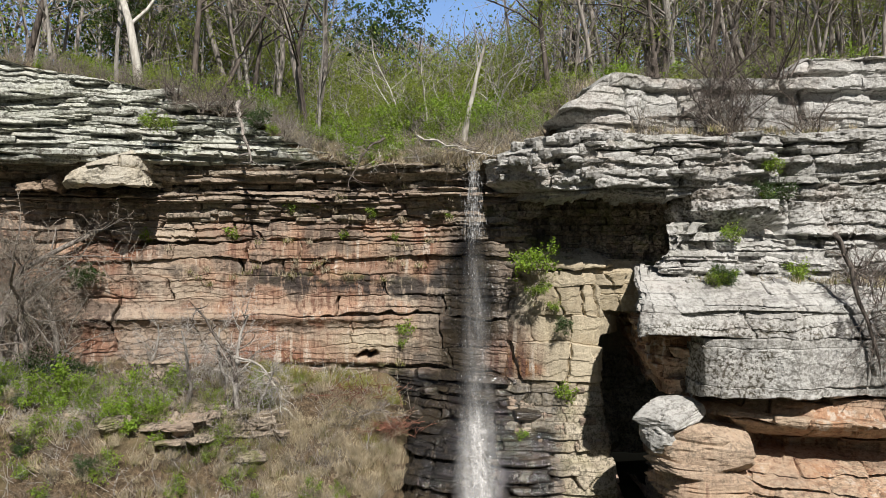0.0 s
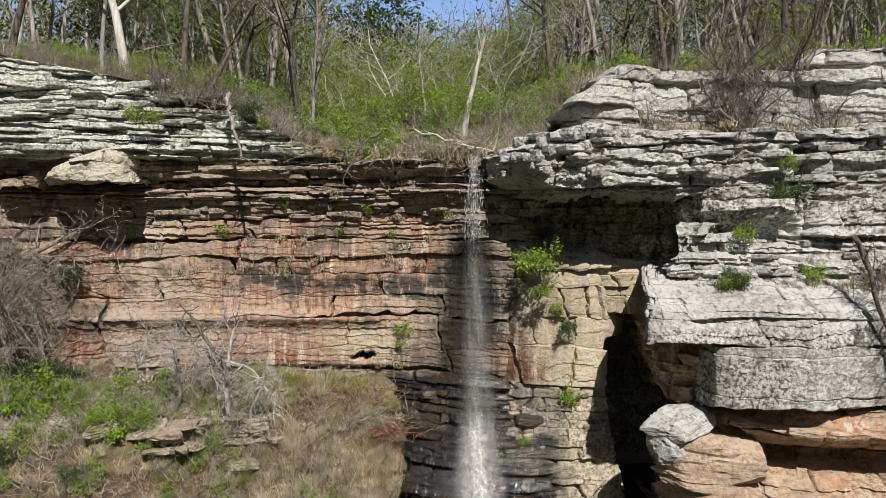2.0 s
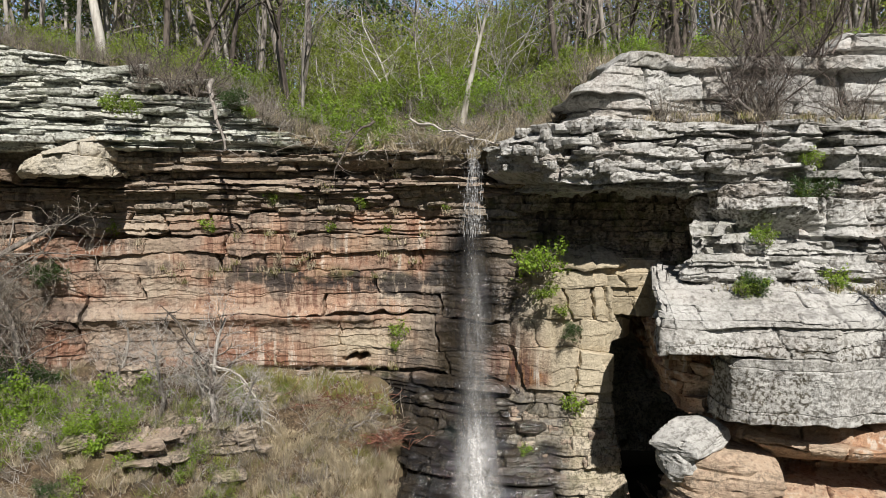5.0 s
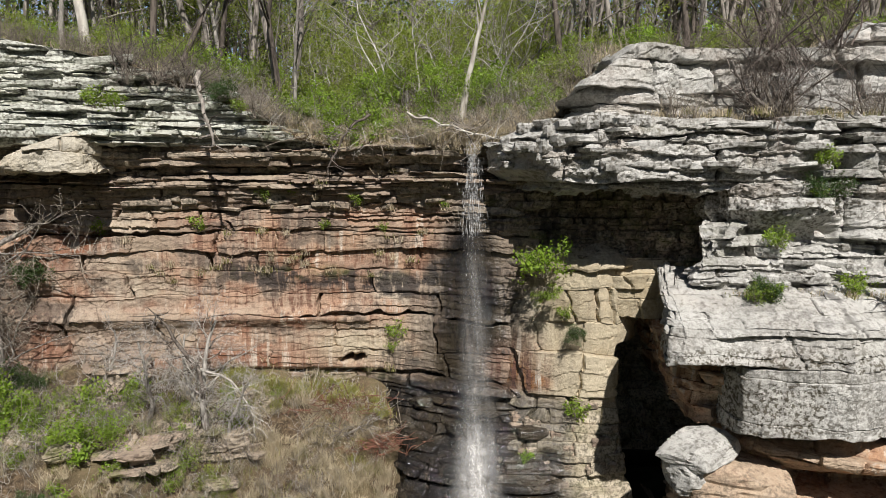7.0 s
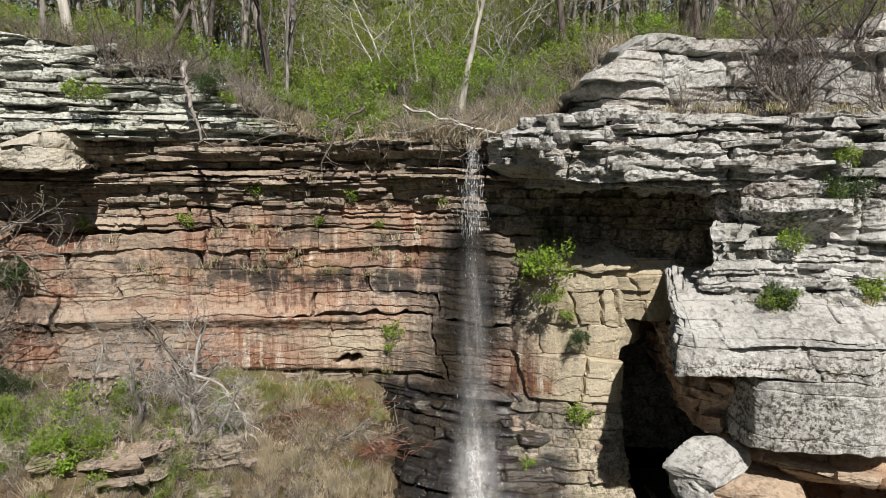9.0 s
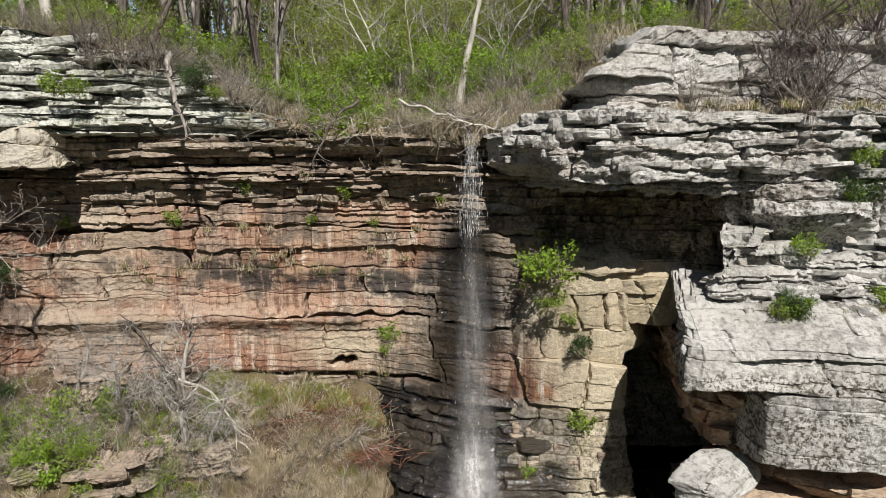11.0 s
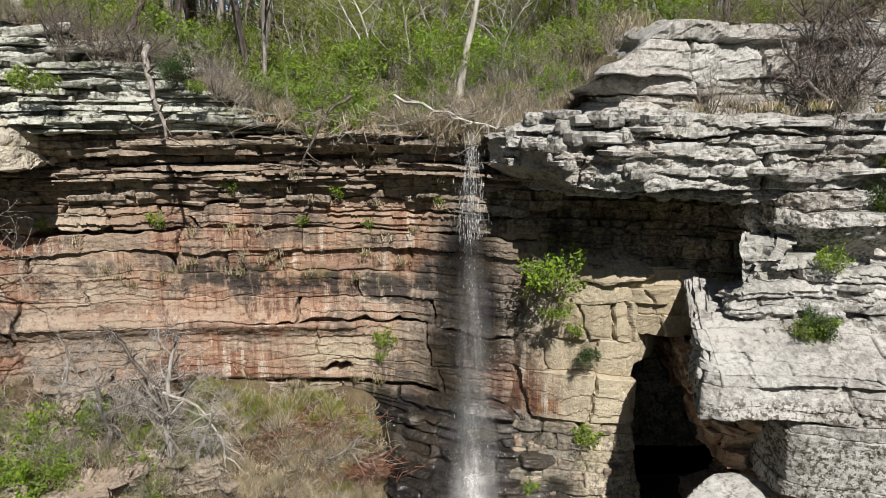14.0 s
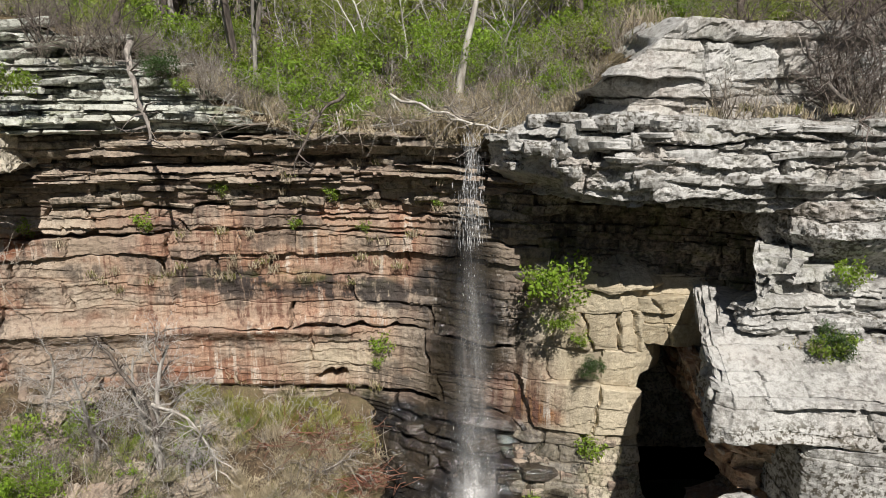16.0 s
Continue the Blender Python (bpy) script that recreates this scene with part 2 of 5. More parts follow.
def quick_mesh(name, verts, faces, smooth=False, masks=None):
    """A mesh from arrays: faces all of three or all of four corners."""
    verts, faces = np.asarray(verts, np.float32), np.asarray(faces, np.int32)
    me = bpy.data.meshes.new(name)
    k = faces.shape[1]
    me.vertices.add(len(verts)), me.loops.add(faces.size), me.polygons.add(len(faces))
    me.vertices.foreach_set("co", verts.ravel())
    me.loops.foreach_set("vertex_index", faces.ravel())
    me.polygons.foreach_set("loop_start", np.arange(0, faces.size, k, dtype=np.int32))
    me.polygons.foreach_set("use_smooth", np.full(len(faces), smooth))
    for key, values in (masks or {}).items():
        me.attributes.new(key, 'FLOAT', 'POINT').data.foreach_set("value", np.asarray(values, np.float32).ravel())
    me.update(calc_edges=True)
    me.validate()
    return me


def sheet_faces(rows, cols):
    i = (np.arange(rows - 1)[:, None] * cols + np.arange(cols - 1)[None, :]).ravel()
    return np.stack([i, i + 1, i + cols + 1, i + cols], 1)


class Face:
    """A bedded rock face along a plan line, from z0 to z1: beds parted by open slots, cut into blocks that stand in and out, each with its own tilt.
    swell(x, z) pushes the face out; gap is the height of the widest slots and crack their depth; cuts name partings and their force."""

    def __init__(self, plan, z0, z1, swell, thick, ds=0.055, jag=0.12, crack=0.3, rough=0.05, joint=(0.6, 2.2), dip=0.15, seed=1, soften=0.4, deep=3.0, cuts=(), wild=None, flake=0.04, lid=None, squash=2.4, gap=0.1, facet=0.1, few=0.45, dv=0.06, flakes=6, blocky=0.55, lam=0.0, lams=3.2, rise=0.1, slant=0.0, lean=None):
        self.plan, self.swell = plan, swell
        rng = np.random.RandomState(seed)
        pts = np.array(plan, float)
        cum = np.concatenate([[0], np.cumsum(np.hypot(*np.diff(pts, axis=0).T))])
        s = np.arange(0, cum[-1], ds)
        px, py = np.interp(s, cum, pts[:, 0]), np.interp(s, cum, pts[:, 1])
        k = max(1, int(soften / ds))
        box = np.ones(2 * k + 1) / (2 * k + 1)
        px = np.convolve(np.pad(px, k, mode='reflect', reflect_type='odd'), box, 'valid')
        py = np.convolve(np.pad(py, k, mode='reflect', reflect_type='odd'), box, 'valid')
        tx, ty = np.gradient(px), np.gradient(py)
        tl = np.hypot(tx, ty)
        nx, ny = ty / tl, -tx / tl
        # beds, from the given partings where there are any
        beds, force_at, z = [], {}, z0
        marks = sorted(cuts)
        while z < z1 - 0.01:
            h = thick(z, rng)
            nxt = [m for m in marks if m[0] > z + 0.02]
            if nxt and (nxt[0][0] - z < h * 1.4 or marks[0][0] <= z):
                force_at[len(beds) + 1] = nxt[0][1]
                beds.append((z, nxt[0][0]))
            else:
                beds.append((z, min(z + h, z1)))
            z = beds[-1][1]
        # how far each parting gapes along the face, and how deep
        gape, depth, lift = [], [], []
        for b in range(len(beds) + 1):
            lo = beds[b][0] if b < len(beds) else z1
            below, above = beds[max(b - 1, 0)], beds[min(b, len(beds) - 1)]
            thin = min(below[1] - below[0], above[1] - above[0])
            wilder = wild(lo) if wild else 1.0
            force = force_at.get(b, rng.uniform(0.05, 0.2) if rng.rand() < few else rng.uniform(0.35, 1.0) * wilder)
            p, q = grain(s * 0.24, b * 3.1, seed + 3), fbm(s * 1.2, b * 7.7, seed + 4, 3)
            shape = np.clip((p - 0.25) * 2.4, 0.08, 1) * np.clip((q - 0.22) * 3.0, 0.15, 1.3)
            gape.append(np.minimum(gap * force * shape, 0.42 * thin) if 0 < b < len(beds) else 0 * s)
            depth.append(crack * force * (0.15 + 1.2 * np.clip(p - 0.2, 0, 1)) if 0 < b < len(beds) else 0 * s + 0.02)
            lift.append(min(0.35 * thin, 0.13) * (2 * grain(s * 0.5, b * 9.1, seed + 5) - 1) + min(0.3 * thin, 0.12) * (2 * fbm(s * 1.7, b * 5.7, seed + 6, 5) - 1))
        rx, ry, rz, tones = [], [], [], []

        def add(o, zz, tone):
            if lid:
                over = np.clip(zz - lid(px), 0, None)
                zz, o = zz - over * 0.97, o - np.minimum(over, 2.0) * 0.7
            rx.append(px + nx * o), ry.append(py + ny * o + (lean(zz) if lean else 0)), rz.append(zz), tones.append(tone)

        for b, (lo, hi) in enumerate(beds):
            h = hi - lo
            cuts_at = np.cumsum(rng.uniform(*joint, size=int(cum[-1] / joint[0]) + 3) * (0.5 + min(h, 0.8)))
            leans = rng.normal(size=len(cuts_at)) * 0.25
            n = len(cuts_at) + 1
            step, shade, force, broken = rng.normal(size=n), rng.rand(n), rng.rand(n), rng.rand(n) ** 2
            tilt_s, tilt_z = rng.normal(size=n) * facet, rng.normal(size=n) * facet
            wilder = wild((lo + hi) / 2) if wild else 1.0
            out = jag * wilder * (rng.normal() * 0.6 + 2.2 * (grain(s * 0.3, b * 7.3, seed) - 0.5) + 0.9 * (grain(s * 1.3, b * 3.3, seed + 2) - 0.5))
            sway = dip * (2 * grain(s * 0.11, lo * 0.12, seed + 8) - 1)
            bed_tone = 0.35 * rng.rand()
            e = min(0.03, h * 0.12)
            ts = np.concatenate([[0.0, e / h], np.linspace(e / h, 1 - e / h, max(2, int(h / dv)) + 1)[1:-1], [1 - e / h, 1.0]])
            for t in ts:
                here = np.sort(cuts_at + leans * (t - 0.5) * h + 0.04 * np.sin(t * h * 9 + np.arange(len(cuts_at)) * 2.1))
                block = np.searchsorted(here, s)
                left, right = np.clip(block - 1, 0, len(here) - 1), np.clip(block, 0, len(here) - 1)
                to_left, to_right = np.abs(s - here[left]), np.abs(s - here[right])
                gap_s, near = np.minimum(to_left, to_right), np.where(to_left < to_right, left, right)
                split = np.exp(-(gap_s / 0.045) ** 2) * crack * 0.8 * np.clip(force[near] * 2.4 - 1.1, 0, 1.2)
                tone = np.clip(bed_tone + 0.65 * shade[block], 0, 1)
                foot = lo + lift[b] + gape[b] * (0.25 + 0.75 * broken[block])
                head = hi + lift[b + 1] - gape[b + 1] * 0.3
                zz = foot + (head - foot) * t + sway + 0.004 * (t - 0.5)
                base = swell(px, zz)
                centre = np.clip((to_left - to_right) * 0.5, -0.8, 0.8)
                o = base + out + blocky * jag * wilder * step[block] + tilt_s[block] * centre + tilt_z[block] * min(h, 1.0) * (t - 0.5) - split
                o = o + rough * 1.8 * (fbm(s * 0.9, zz * 0.9 * squash, seed + 11, 5) - 0.5) + rough * 0.8 * (fbm(s * 5.0, zz * 8.0, seed + 13, 2) - 0.5)
                # plates flaked off the face, with sharp edges
                plates = fbm(s * 0.55 + 0.2 * step[block], zz * 0.55 * squash + 0.3 * shade[block], seed + 18, 4)
                o = o + flake * (np.floor(plates * flakes * 2) - flakes) * 0.8 + 0.5 * flake * np.floor(4 * fbm(s * 1.9, zz * 3.4, seed + 19, 3))
                if lam:
                    # thin layers that lap over one another, each leaning back from its lower lip
                    v = lams * zz + 1.3 * fbm(s * 0.35, zz * 0.5, seed + 25, 3) + 0.7 * fbm(s * 1.4, zz * 0.9, seed + 26, 3) + 0.25 * blocky * shade[block]
                    sheet = np.floor(v)
                    o = o + (lam(lo) if callable(lam) else lam) * (0.75 - (v - sheet)) * np.clip(2.6 * grain(s * 0.4, sheet * 5.3, seed + 27) - 0.55, 0.05, 1.8)
                if t in (0.0, 1.0):
                    o = o - 0.015 - 0.02 * grain(s * 3, b * 2.3, seed + 21)
                back = np.minimum(o - 0.03, base + 0.3 * out - depth[b if t < 0.5 else b + 1])
                if t == 0.0:
                    add(back, zz - 0.002, tone)
                add(o, zz, tone)
                if t == 1.0:
                    add(back, zz + 0.002, tone)
        # the ledge on top and the soffit run back into the hill
        for at, dz, first in ((-2, rise, False), (1, 0.0, True)):
            edge_row = (rx[at], ry[at], rz[at], tones[at])
            for rows in (rx, ry, rz, tones):
                rows.pop(0 if first else -1)
            for k in range(1, 7):
                u = deep * (k / 6) ** 1.5
                new_row = (edge_row[0] + slant * u, edge_row[1] + u, edge_row[2] + dz * u / deep + 0.12 * min(1, k / 2) * (np.floor(6 * fbm(s * 0.9, u * 1.2, seed + 40 + first, 4)) - 3 + fbm(s * 2.3, u * 2.5, seed + 42, 3)), edge_row[3])
                for rows, row in zip((rx, ry, rz, tones), new_row):
                    rows.insert(0, row) if first else rows.append(row)
        self.x, self.y, self.z, self.tone = (np.array(a) for a in (rx, ry, rz, tones))

    def mesh(self, name, masks):
        m = {"tone": self.tone}
        m.update(masks(self.x, self.y, self.z))
        m = {k: np.broadcast_to(v, self.x.shape) for k, v in m.items()}
        return quick_mesh(name, np.stack([self.x, self.y, self.z], -1).reshape(-1, 3), sheet_faces(*self.x.shape), False, m)

    def front(self, x, z):
        """The face's y at a place."""
        px, py = [p[0] for p in self.plan], [p[1] for p in self.plan]
        return float(np.interp(x, px, py) - self.swell(np.array([x]), np.array([z]))[0])


# ---- the rock ----
top_z = along([(-60, 30), (-20, 28.7), (-16.7, 27.9), (-13, 27.3), (-11.4, 26.9), (-8.4, 25.9), (-6.1, 24.6), (-4, 24.05), (2.0, 23.75), (3.4, 23.9), (4.2, 24.7), (5.0, 25.6), (6.4, 26.7), (10, 26.7), (13.5, 26.8), (14.5, 27.6), (60, 28.5)])
edge_y = along([(-60, 30), (-24, 31.3), (-15, 31.7), (-10, 31.9), (-6, 31.1), (-3, 30.8), (-0.5, 30.35), (0.7, 30.0), (2.2, 29.4), (3.2, 28.4), (4.4, 28.2), (6, 27.9), (9, 28.5), (13, 28.5), (20, 29), (60, 29)])


def falls_near(x, z, wide):
    return np.exp(-((x - 1.2) / wide) ** 2)


def wall_swell(x, z):
    left = ramp(-x, 10, 14)
    o = 0.85 * np.clip((z - 21.2) / 2.4, 0, 1) * ramp(-x, -2.2, 0) + 0.3 * ramp(z, 22.9, 23.4) * left + 0.2 * ramp(z, 23.2, 23.35) * ramp(x, -7, -5) * ramp(-x, -1, 0)
    o = o - 0.35 * np.exp(-((z - 22.75) / 0.28) ** 2) * ramp(fbm(x * 0.5, 2.2, 61), 0.4, 0.6) * ramp(-x, -1.5, 1)
    # the foot, stepping out in wet ledges
    foot = ramp(x, -3.5, -0.5)
    o = o + foot * 0.62 * np.clip(14.6 - z, 0, 5)
    o = o + 0.35 * ramp(-z, -17.2, -16.9) * np.exp(-((x - 0.6) / 1.5) ** 2) + 0.3 * np.exp(-((z - 16.9) / 0.35) ** 2) * ramp(-x, 2.0, 3.0)
    o = o - 0.35 * ramp(-z, -14.9, -14.5) * ramp(-x, 1.2, 3)
    # the eye-shaped hollow low on the face
    o = o - 1.3 * np.exp(-((x + 3.5) / 0.45) ** 4 - ((z - 15.2 - 0.1 * (x + 3.5) + 0.35 * (fbm(x * 4.0, 1.5, 47, 3) - 0.5)) / (0.07 + 0.06 * ramp(x, -4.0, -3.3))) ** 2)
    return o


def wall_thick(z, rng):
    if z > 21.4:
        return rng.uniform(0.12, 0.4)
    if z > 20.3:
        return rng.uniform(0.22, 0.5)
    if z > 14.4:
        return rng.choice([0.3, 0.5, 0.75, 1.0]) * rng.uniform(0.8, 1.2)
    return rng.uniform(0.14, 0.4)


def wall_masks(x, y, z):
    big = fbm(x * 0.25, z * 0.5, 3)
    wet = np.clip(falls_near(x, z, 0.8 + 0.12 * np.clip(22 - z, 0, 12)) * 1.5 * ramp(-z, -22.5, -19.0) + ramp(-z, -14.7, -14.2) * ramp(x, -3.2, -1.8) * ramp(-x, -5.2, -3.6), 0, 1)
    big2 = fbm(x * 0.6, z * 1.1, 23)
    band = np.exp(-((z - 18.25 + 0.06 * x) / 0.42) ** 2) * ramp(x, -9.5, -5.5) * ramp(big2, 0.3, 0.5)
    tan = np.exp(-((x + 3.4) / 2.0) ** 2 - ((z - 15.7) / 0.85) ** 2)
    rust = ramp(-x, -1.5, 1) * ramp(-z, -22.0, -20.8) * np.clip(0.2 + 1.6 * ramp(big, 0.42, 0.58) * ramp(z, 14.5, 15.2), 0, 1) * (1 - 0.85 * tan) * (1 - 0.5 * ramp(big2, 0.5, 0.62))
    rust = rust + 0.6 * np.exp(-((x + 7) / 3.0) ** 2 - ((z - 17.3) / 0.5) ** 2)
    seep = np.exp(-((x - 2.5) / 0.9) ** 2 - ((z - 15.4) / 0.75) ** 2)
    rust, wet = rust + 1.8 * seep, wet * (1 - 0.7 * seep)
    stain = np.clip(1.6 * band + 0.15 * ramp(z, 21.4, 22.8) + 0.6 * wet + 0.1 + 0.55 * ramp(big2, 0.52, 0.65), 0, 1)
    ochre = np.clip(0.75 * tan + 0.25 * ramp(fbm(x * 0.35 + 9, z * 0.9, 29), 0.5, 0.64) * ramp(z, 15, 16), 0, 1) * 0.7
    lichen = np.clip(0.3 * ramp(z, 21.8, 23.0) + 0.1 + 0.5 * ramp(z, 20.0, 21.0) * ramp(x, 2, 3), 0, 1)
    moss = np.clip(0.6 * ramp(-z, -14.9, -14.3) * ramp(-x, 1.0, 3.0) + 0.5 * np.exp(-((x + 5) / 4.0) ** 2 - ((z - 18.75) / 0.25) ** 2), 0, 1)
    return {"rust": np.clip(rust, 0, 1), "ochre": ochre, "wet": wet, "stain": stain, "lichen": lichen, "moss": moss}


wall = Face([(-28, 29.0), (-22, 30.0), (-17, 30.9), (-12, 31.4), (-7, 31.75), (-3, 31.75), (-0.5, 31.3), (0.6, 30.7), (1.6, 30.1), (2.4, 29.7), (3.2, 29.6), (4.2, 30.0), (6, 31)],
            9.0, 23.75, wall_swell, wall_thick, jag=0.085, crack=0.5, rough=0.05, seed=4, ds=0.055, flake=0.014, gap=0.19, facet=0.05, joint=(0.9, 4.0), blocky=0.25, lam=lambda z: 0.22 if z > 21.3 else 0.1 if z > 20.3 else 0.03 if z < 14.6 else 0.045, lams=3.4,
            cuts=[(14.65, 1.0), (15.6, 0.25), (17.0, 1.1), (17.85, 0.8), (18.85, 0.3), (19.6, 0.3), (20.36, 1.2), (20.9, 0.5), (21.3, 1.0)], lid=lambda x: 23.72 - 0.5 * np.clip(fbm(x * 0.6, 0.5, 44) - 0.4, 0, 1), wild=lambda z: 1.7 if z > 21.3 else 2.0 if z < 14.6 else 0.45)
tagged(link_mesh("cliff_wall", wall.mesh("cliff_wall", wall_masks), ROCK_WALL), "tall bedded sandstone cliff face, rust-banded and wet beside the waterfall", "cliff", kind="structure")


def recess_swell(x, z):
    o = -1.3 * ramp(z, 19.3, 20.3) - 3.5 * ramp(x, 6.45, 6.9) * ramp(-z, -16.5, -16.0) - 0.6 * np.exp(-((x - 3.0) / 0.7) ** 2 - ((z - 18.6) / 0.5) ** 2)
    return o + 0.28 * np.clip(14.4 - z, 0, 5) + 0.25 * ramp(-x, -4.2, -2.6) * np.clip(14.6 - z, 0, 5)


def recess_masks(x, y, z):
    big = fbm(x * 0.5, z * 0.6, 83)
    wet = np.clip(1.5 * np.exp(-((x - 1.6) / (1.0 + 0.04 * np.clip(20 - z, 0, 9))) ** 2) * ramp(-z, -20.5, -18.5) + ramp(-z, -14.6, -14.1) * ramp(-x - 1.2 * (big - 0.5), -5.1, -4.2), 0, 1) * (0.6 + 0.4 * ramp(big, 0.35, 0.5))
    rust = 2.6 * np.exp(-((x - 2.6) / 1.3) ** 2 - ((z - 15.5) / 1.1) ** 2) * (0.5 + 0.8 * ramp(big, 0.4, 0.6)) + 0.2 * ramp(big, 0.5, 0.65)
    # shade of the overhang painted in: less ochre and rust, more stain, lichen
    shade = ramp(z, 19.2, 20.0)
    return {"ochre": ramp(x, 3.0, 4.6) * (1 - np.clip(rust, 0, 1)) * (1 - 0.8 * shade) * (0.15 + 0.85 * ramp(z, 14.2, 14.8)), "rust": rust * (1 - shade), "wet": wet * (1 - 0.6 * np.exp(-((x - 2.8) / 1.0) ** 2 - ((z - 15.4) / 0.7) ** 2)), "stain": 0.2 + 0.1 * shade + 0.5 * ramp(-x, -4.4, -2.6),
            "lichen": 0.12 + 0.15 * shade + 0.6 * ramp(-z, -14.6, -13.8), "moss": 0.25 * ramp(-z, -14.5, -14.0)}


recess = Face([(1.7, 31.0), (2.5, 29.7), (3.2, 29.2), (3.9, 28.85), (5, 28.5), (5.8, 28.42), (6.4, 28.55), (6.9, 28.85), (7.4, 29.6), (7.7, 31.0), (8.0, 33.5), (9.0, 36), (14, 36)], 9.0, 23.0, recess_swell,
              lambda z, rng: rng.uniform(0.2, 0.5) if z > 19.3 or z < 14.3 else rng.uniform(0.45, 1.1), jag=0.1, crack=0.3, rough=0.025, joint=(0.4, 1.7), dip=0.25, seed=161, ds=0.05, flake=0.012, gap=0.09, facet=0.07, few=0.6, lam=0.025, lams=1.6,
              cuts=[(14.55, 1.3), (16.1, 0.7), (17.2, 0.35), (18.5, 0.25), (19.25, 0.9)], soften=0.6)
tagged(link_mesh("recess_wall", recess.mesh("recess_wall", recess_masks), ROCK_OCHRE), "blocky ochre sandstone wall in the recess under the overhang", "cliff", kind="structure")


alcove = Face([(1.9, 30.6), (2.6, 30.0), (4.2, 29.75), (6.0, 29.5), (7.6, 29.2), (8.8, 28.6), (9.6, 28.0), (10.4, 27.8)], 19.0, 22.7, lambda x, z: 0.25 * np.clip(z - 20.0, 0, 3), lambda z, rng: rng.uniform(0.15, 0.45), jag=0.12, crack=0.25, rough=0.05,
              joint=(0.3, 1.1), dip=0.15, seed=171, gap=0.08, facet=0.15, few=0.4, lam=0.05, deep=1.5)
tagged(link_mesh("recess_wall", alcove.mesh("recess_wall", lambda x, y, z: {"lichen": 0.75 + 0 * x, "stain": 0.5 + 0.4 * ramp(fbm(x * 0.6, z * 0.5, 88), 0.5, 0.65), "moss": 0.4 * ramp(fbm(x * 0.5, z, 89), 0.5, 0.6), "rust": 0.0 * x}), ROCK_WALL), "shaded grey-green blocky rock at the back of the recess", "cliff", kind="structure")

roof = Face([(6.1, 28.75), (6.6, 28.5), (7.4, 28.45), (8.3, 28.5), (9.6, 28.6)], 17.3, 19.5, lambda x, z: -0.4 * ramp(z, 19.0, 19.5), lambda z, rng: rng.uniform(0.4, 0.8), jag=0.1, crack=0.25, rough=0.025, joint=(0.3, 1.2),
            dip=0.1, seed=167, ds=0.05, flake=0.012, gap=0.07, facet=0.07, soften=0.3, deep=2.0, cuts=[(18.4, 0.5)])
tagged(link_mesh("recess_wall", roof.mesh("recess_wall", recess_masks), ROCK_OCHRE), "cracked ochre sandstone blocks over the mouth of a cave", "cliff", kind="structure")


def warm_masks(x, y, z):
    return {"rust": 0.3 + 0.6 * ramp(fbm(x * 0.4, z * 0.7, 9), 0.45, 0.65), "wet": 0 * x, "stain": 0.15 + 0 * x, "lichen": 0.15 + 0.4 * ramp(fbm(x * 0.5, z, 5), 0.5, 0.65), "moss": 0 * x}


def pale_masks(seed, lichen=0.7, rust=0.1, moss=0.1):
    def masks(x, y, z):
        p = fbm(x * 0.45, z * 0.6, seed)
        return {"rust": rust * ramp(fbm(x * 0.5, z * 0.9, seed + 1), 0.5, 0.7), "wet": 0 * x, "stain": 0.35 * ramp(fbm(x * 0.7, z * 0.3, seed + 2), 0.45, 0.7),
                "lichen": lichen * ramp(p, 0.42, 0.52), "moss": moss * ramp(fbm(x * 0.6, z * 1.2, seed + 3), 0.5, 0.7)}
    return masks


def recede(z, limit, rate=3.0):
    return -rate * np.clip(z - limit, 0, 3)


# stepped cap beds at the end of the wall away from the overhang
cap_far = Face([(-30, 27.2), (-20, 28.6), (-16, 29.1), (-13.5, 29.6), (-11, 30.4), (-8, 31.0), (-5.5, 31.2), (-3.2, 31.5), (-2.4, 31.9)], 23.5, 29.2,
               lambda x, z: -0.55 * np.clip(z - 24.3, 0, 5) - 0.25 * ramp(-z, -24.2, -23.6) * ramp(x, -12.5, -10.5) + 0.35 * np.exp(-((x + 12.8) / 1.5) ** 2 - ((z - 23.8) / 0.35) ** 2),
               lambda z, rng: rng.uniform(0.12, 0.34) if z < 25.6 else rng.uniform(0.3, 0.8), jag=0.24, crack=0.5, rough=0.08, joint=(0.8, 3.2), dip=0.28, seed=21, gap=0.22, facet=0.1, few=0.3, flake=0.03, lam=0.16, lams=3.6, lid=lambda x: top_z(x) - 0.1)
tagged(link_mesh("cliff_cap", cap_far.mesh("cliff_cap", pale_masks(31, 0.6, 0.1, 0.6)), ROCK_GREY), "pale grey thin-bedded ledges capping the red cliff", "cliff", kind="structure")

# the overhanging cap: lower tier, upper tier
cap_low = Face([(1.9, 29.6), (2.3, 28.8), (3.1, 27.6), (3.7, 26.9), (4.4, 26.5), (5.4, 25.95), (7, 25.8), (9, 25.7), (11, 25.5), (12.6, 25.7), (12.9, 26.5), (13.2, 25.7), (17, 25.2), (24, 24.6)], 22.1, 24.3,
               lambda x, z: recede(z, 23.75 + 0.5 * ramp(x, 2.5, 5), 2.0) - 0.15 * ramp(-z, -22.6, -22.2) * ramp(-x, -8.5, -6.5) - 0.4 * ramp(-z, -22.75, -22.5) * ramp(-x, -4.0, -3),
               lambda z, rng: rng.choice([0.25, 0.5, 0.95]) * rng.uniform(0.8, 1.2), jag=0.2, crack=0.5, rough=0.16, joint=(0.9, 3.0), dip=0.14, seed=41, flake=0.045, soften=0.15, squash=1.7, gap=0.18, facet=0.16, few=0.3, ds=0.05, dv=0.05, lam=0.16, lams=2.2)
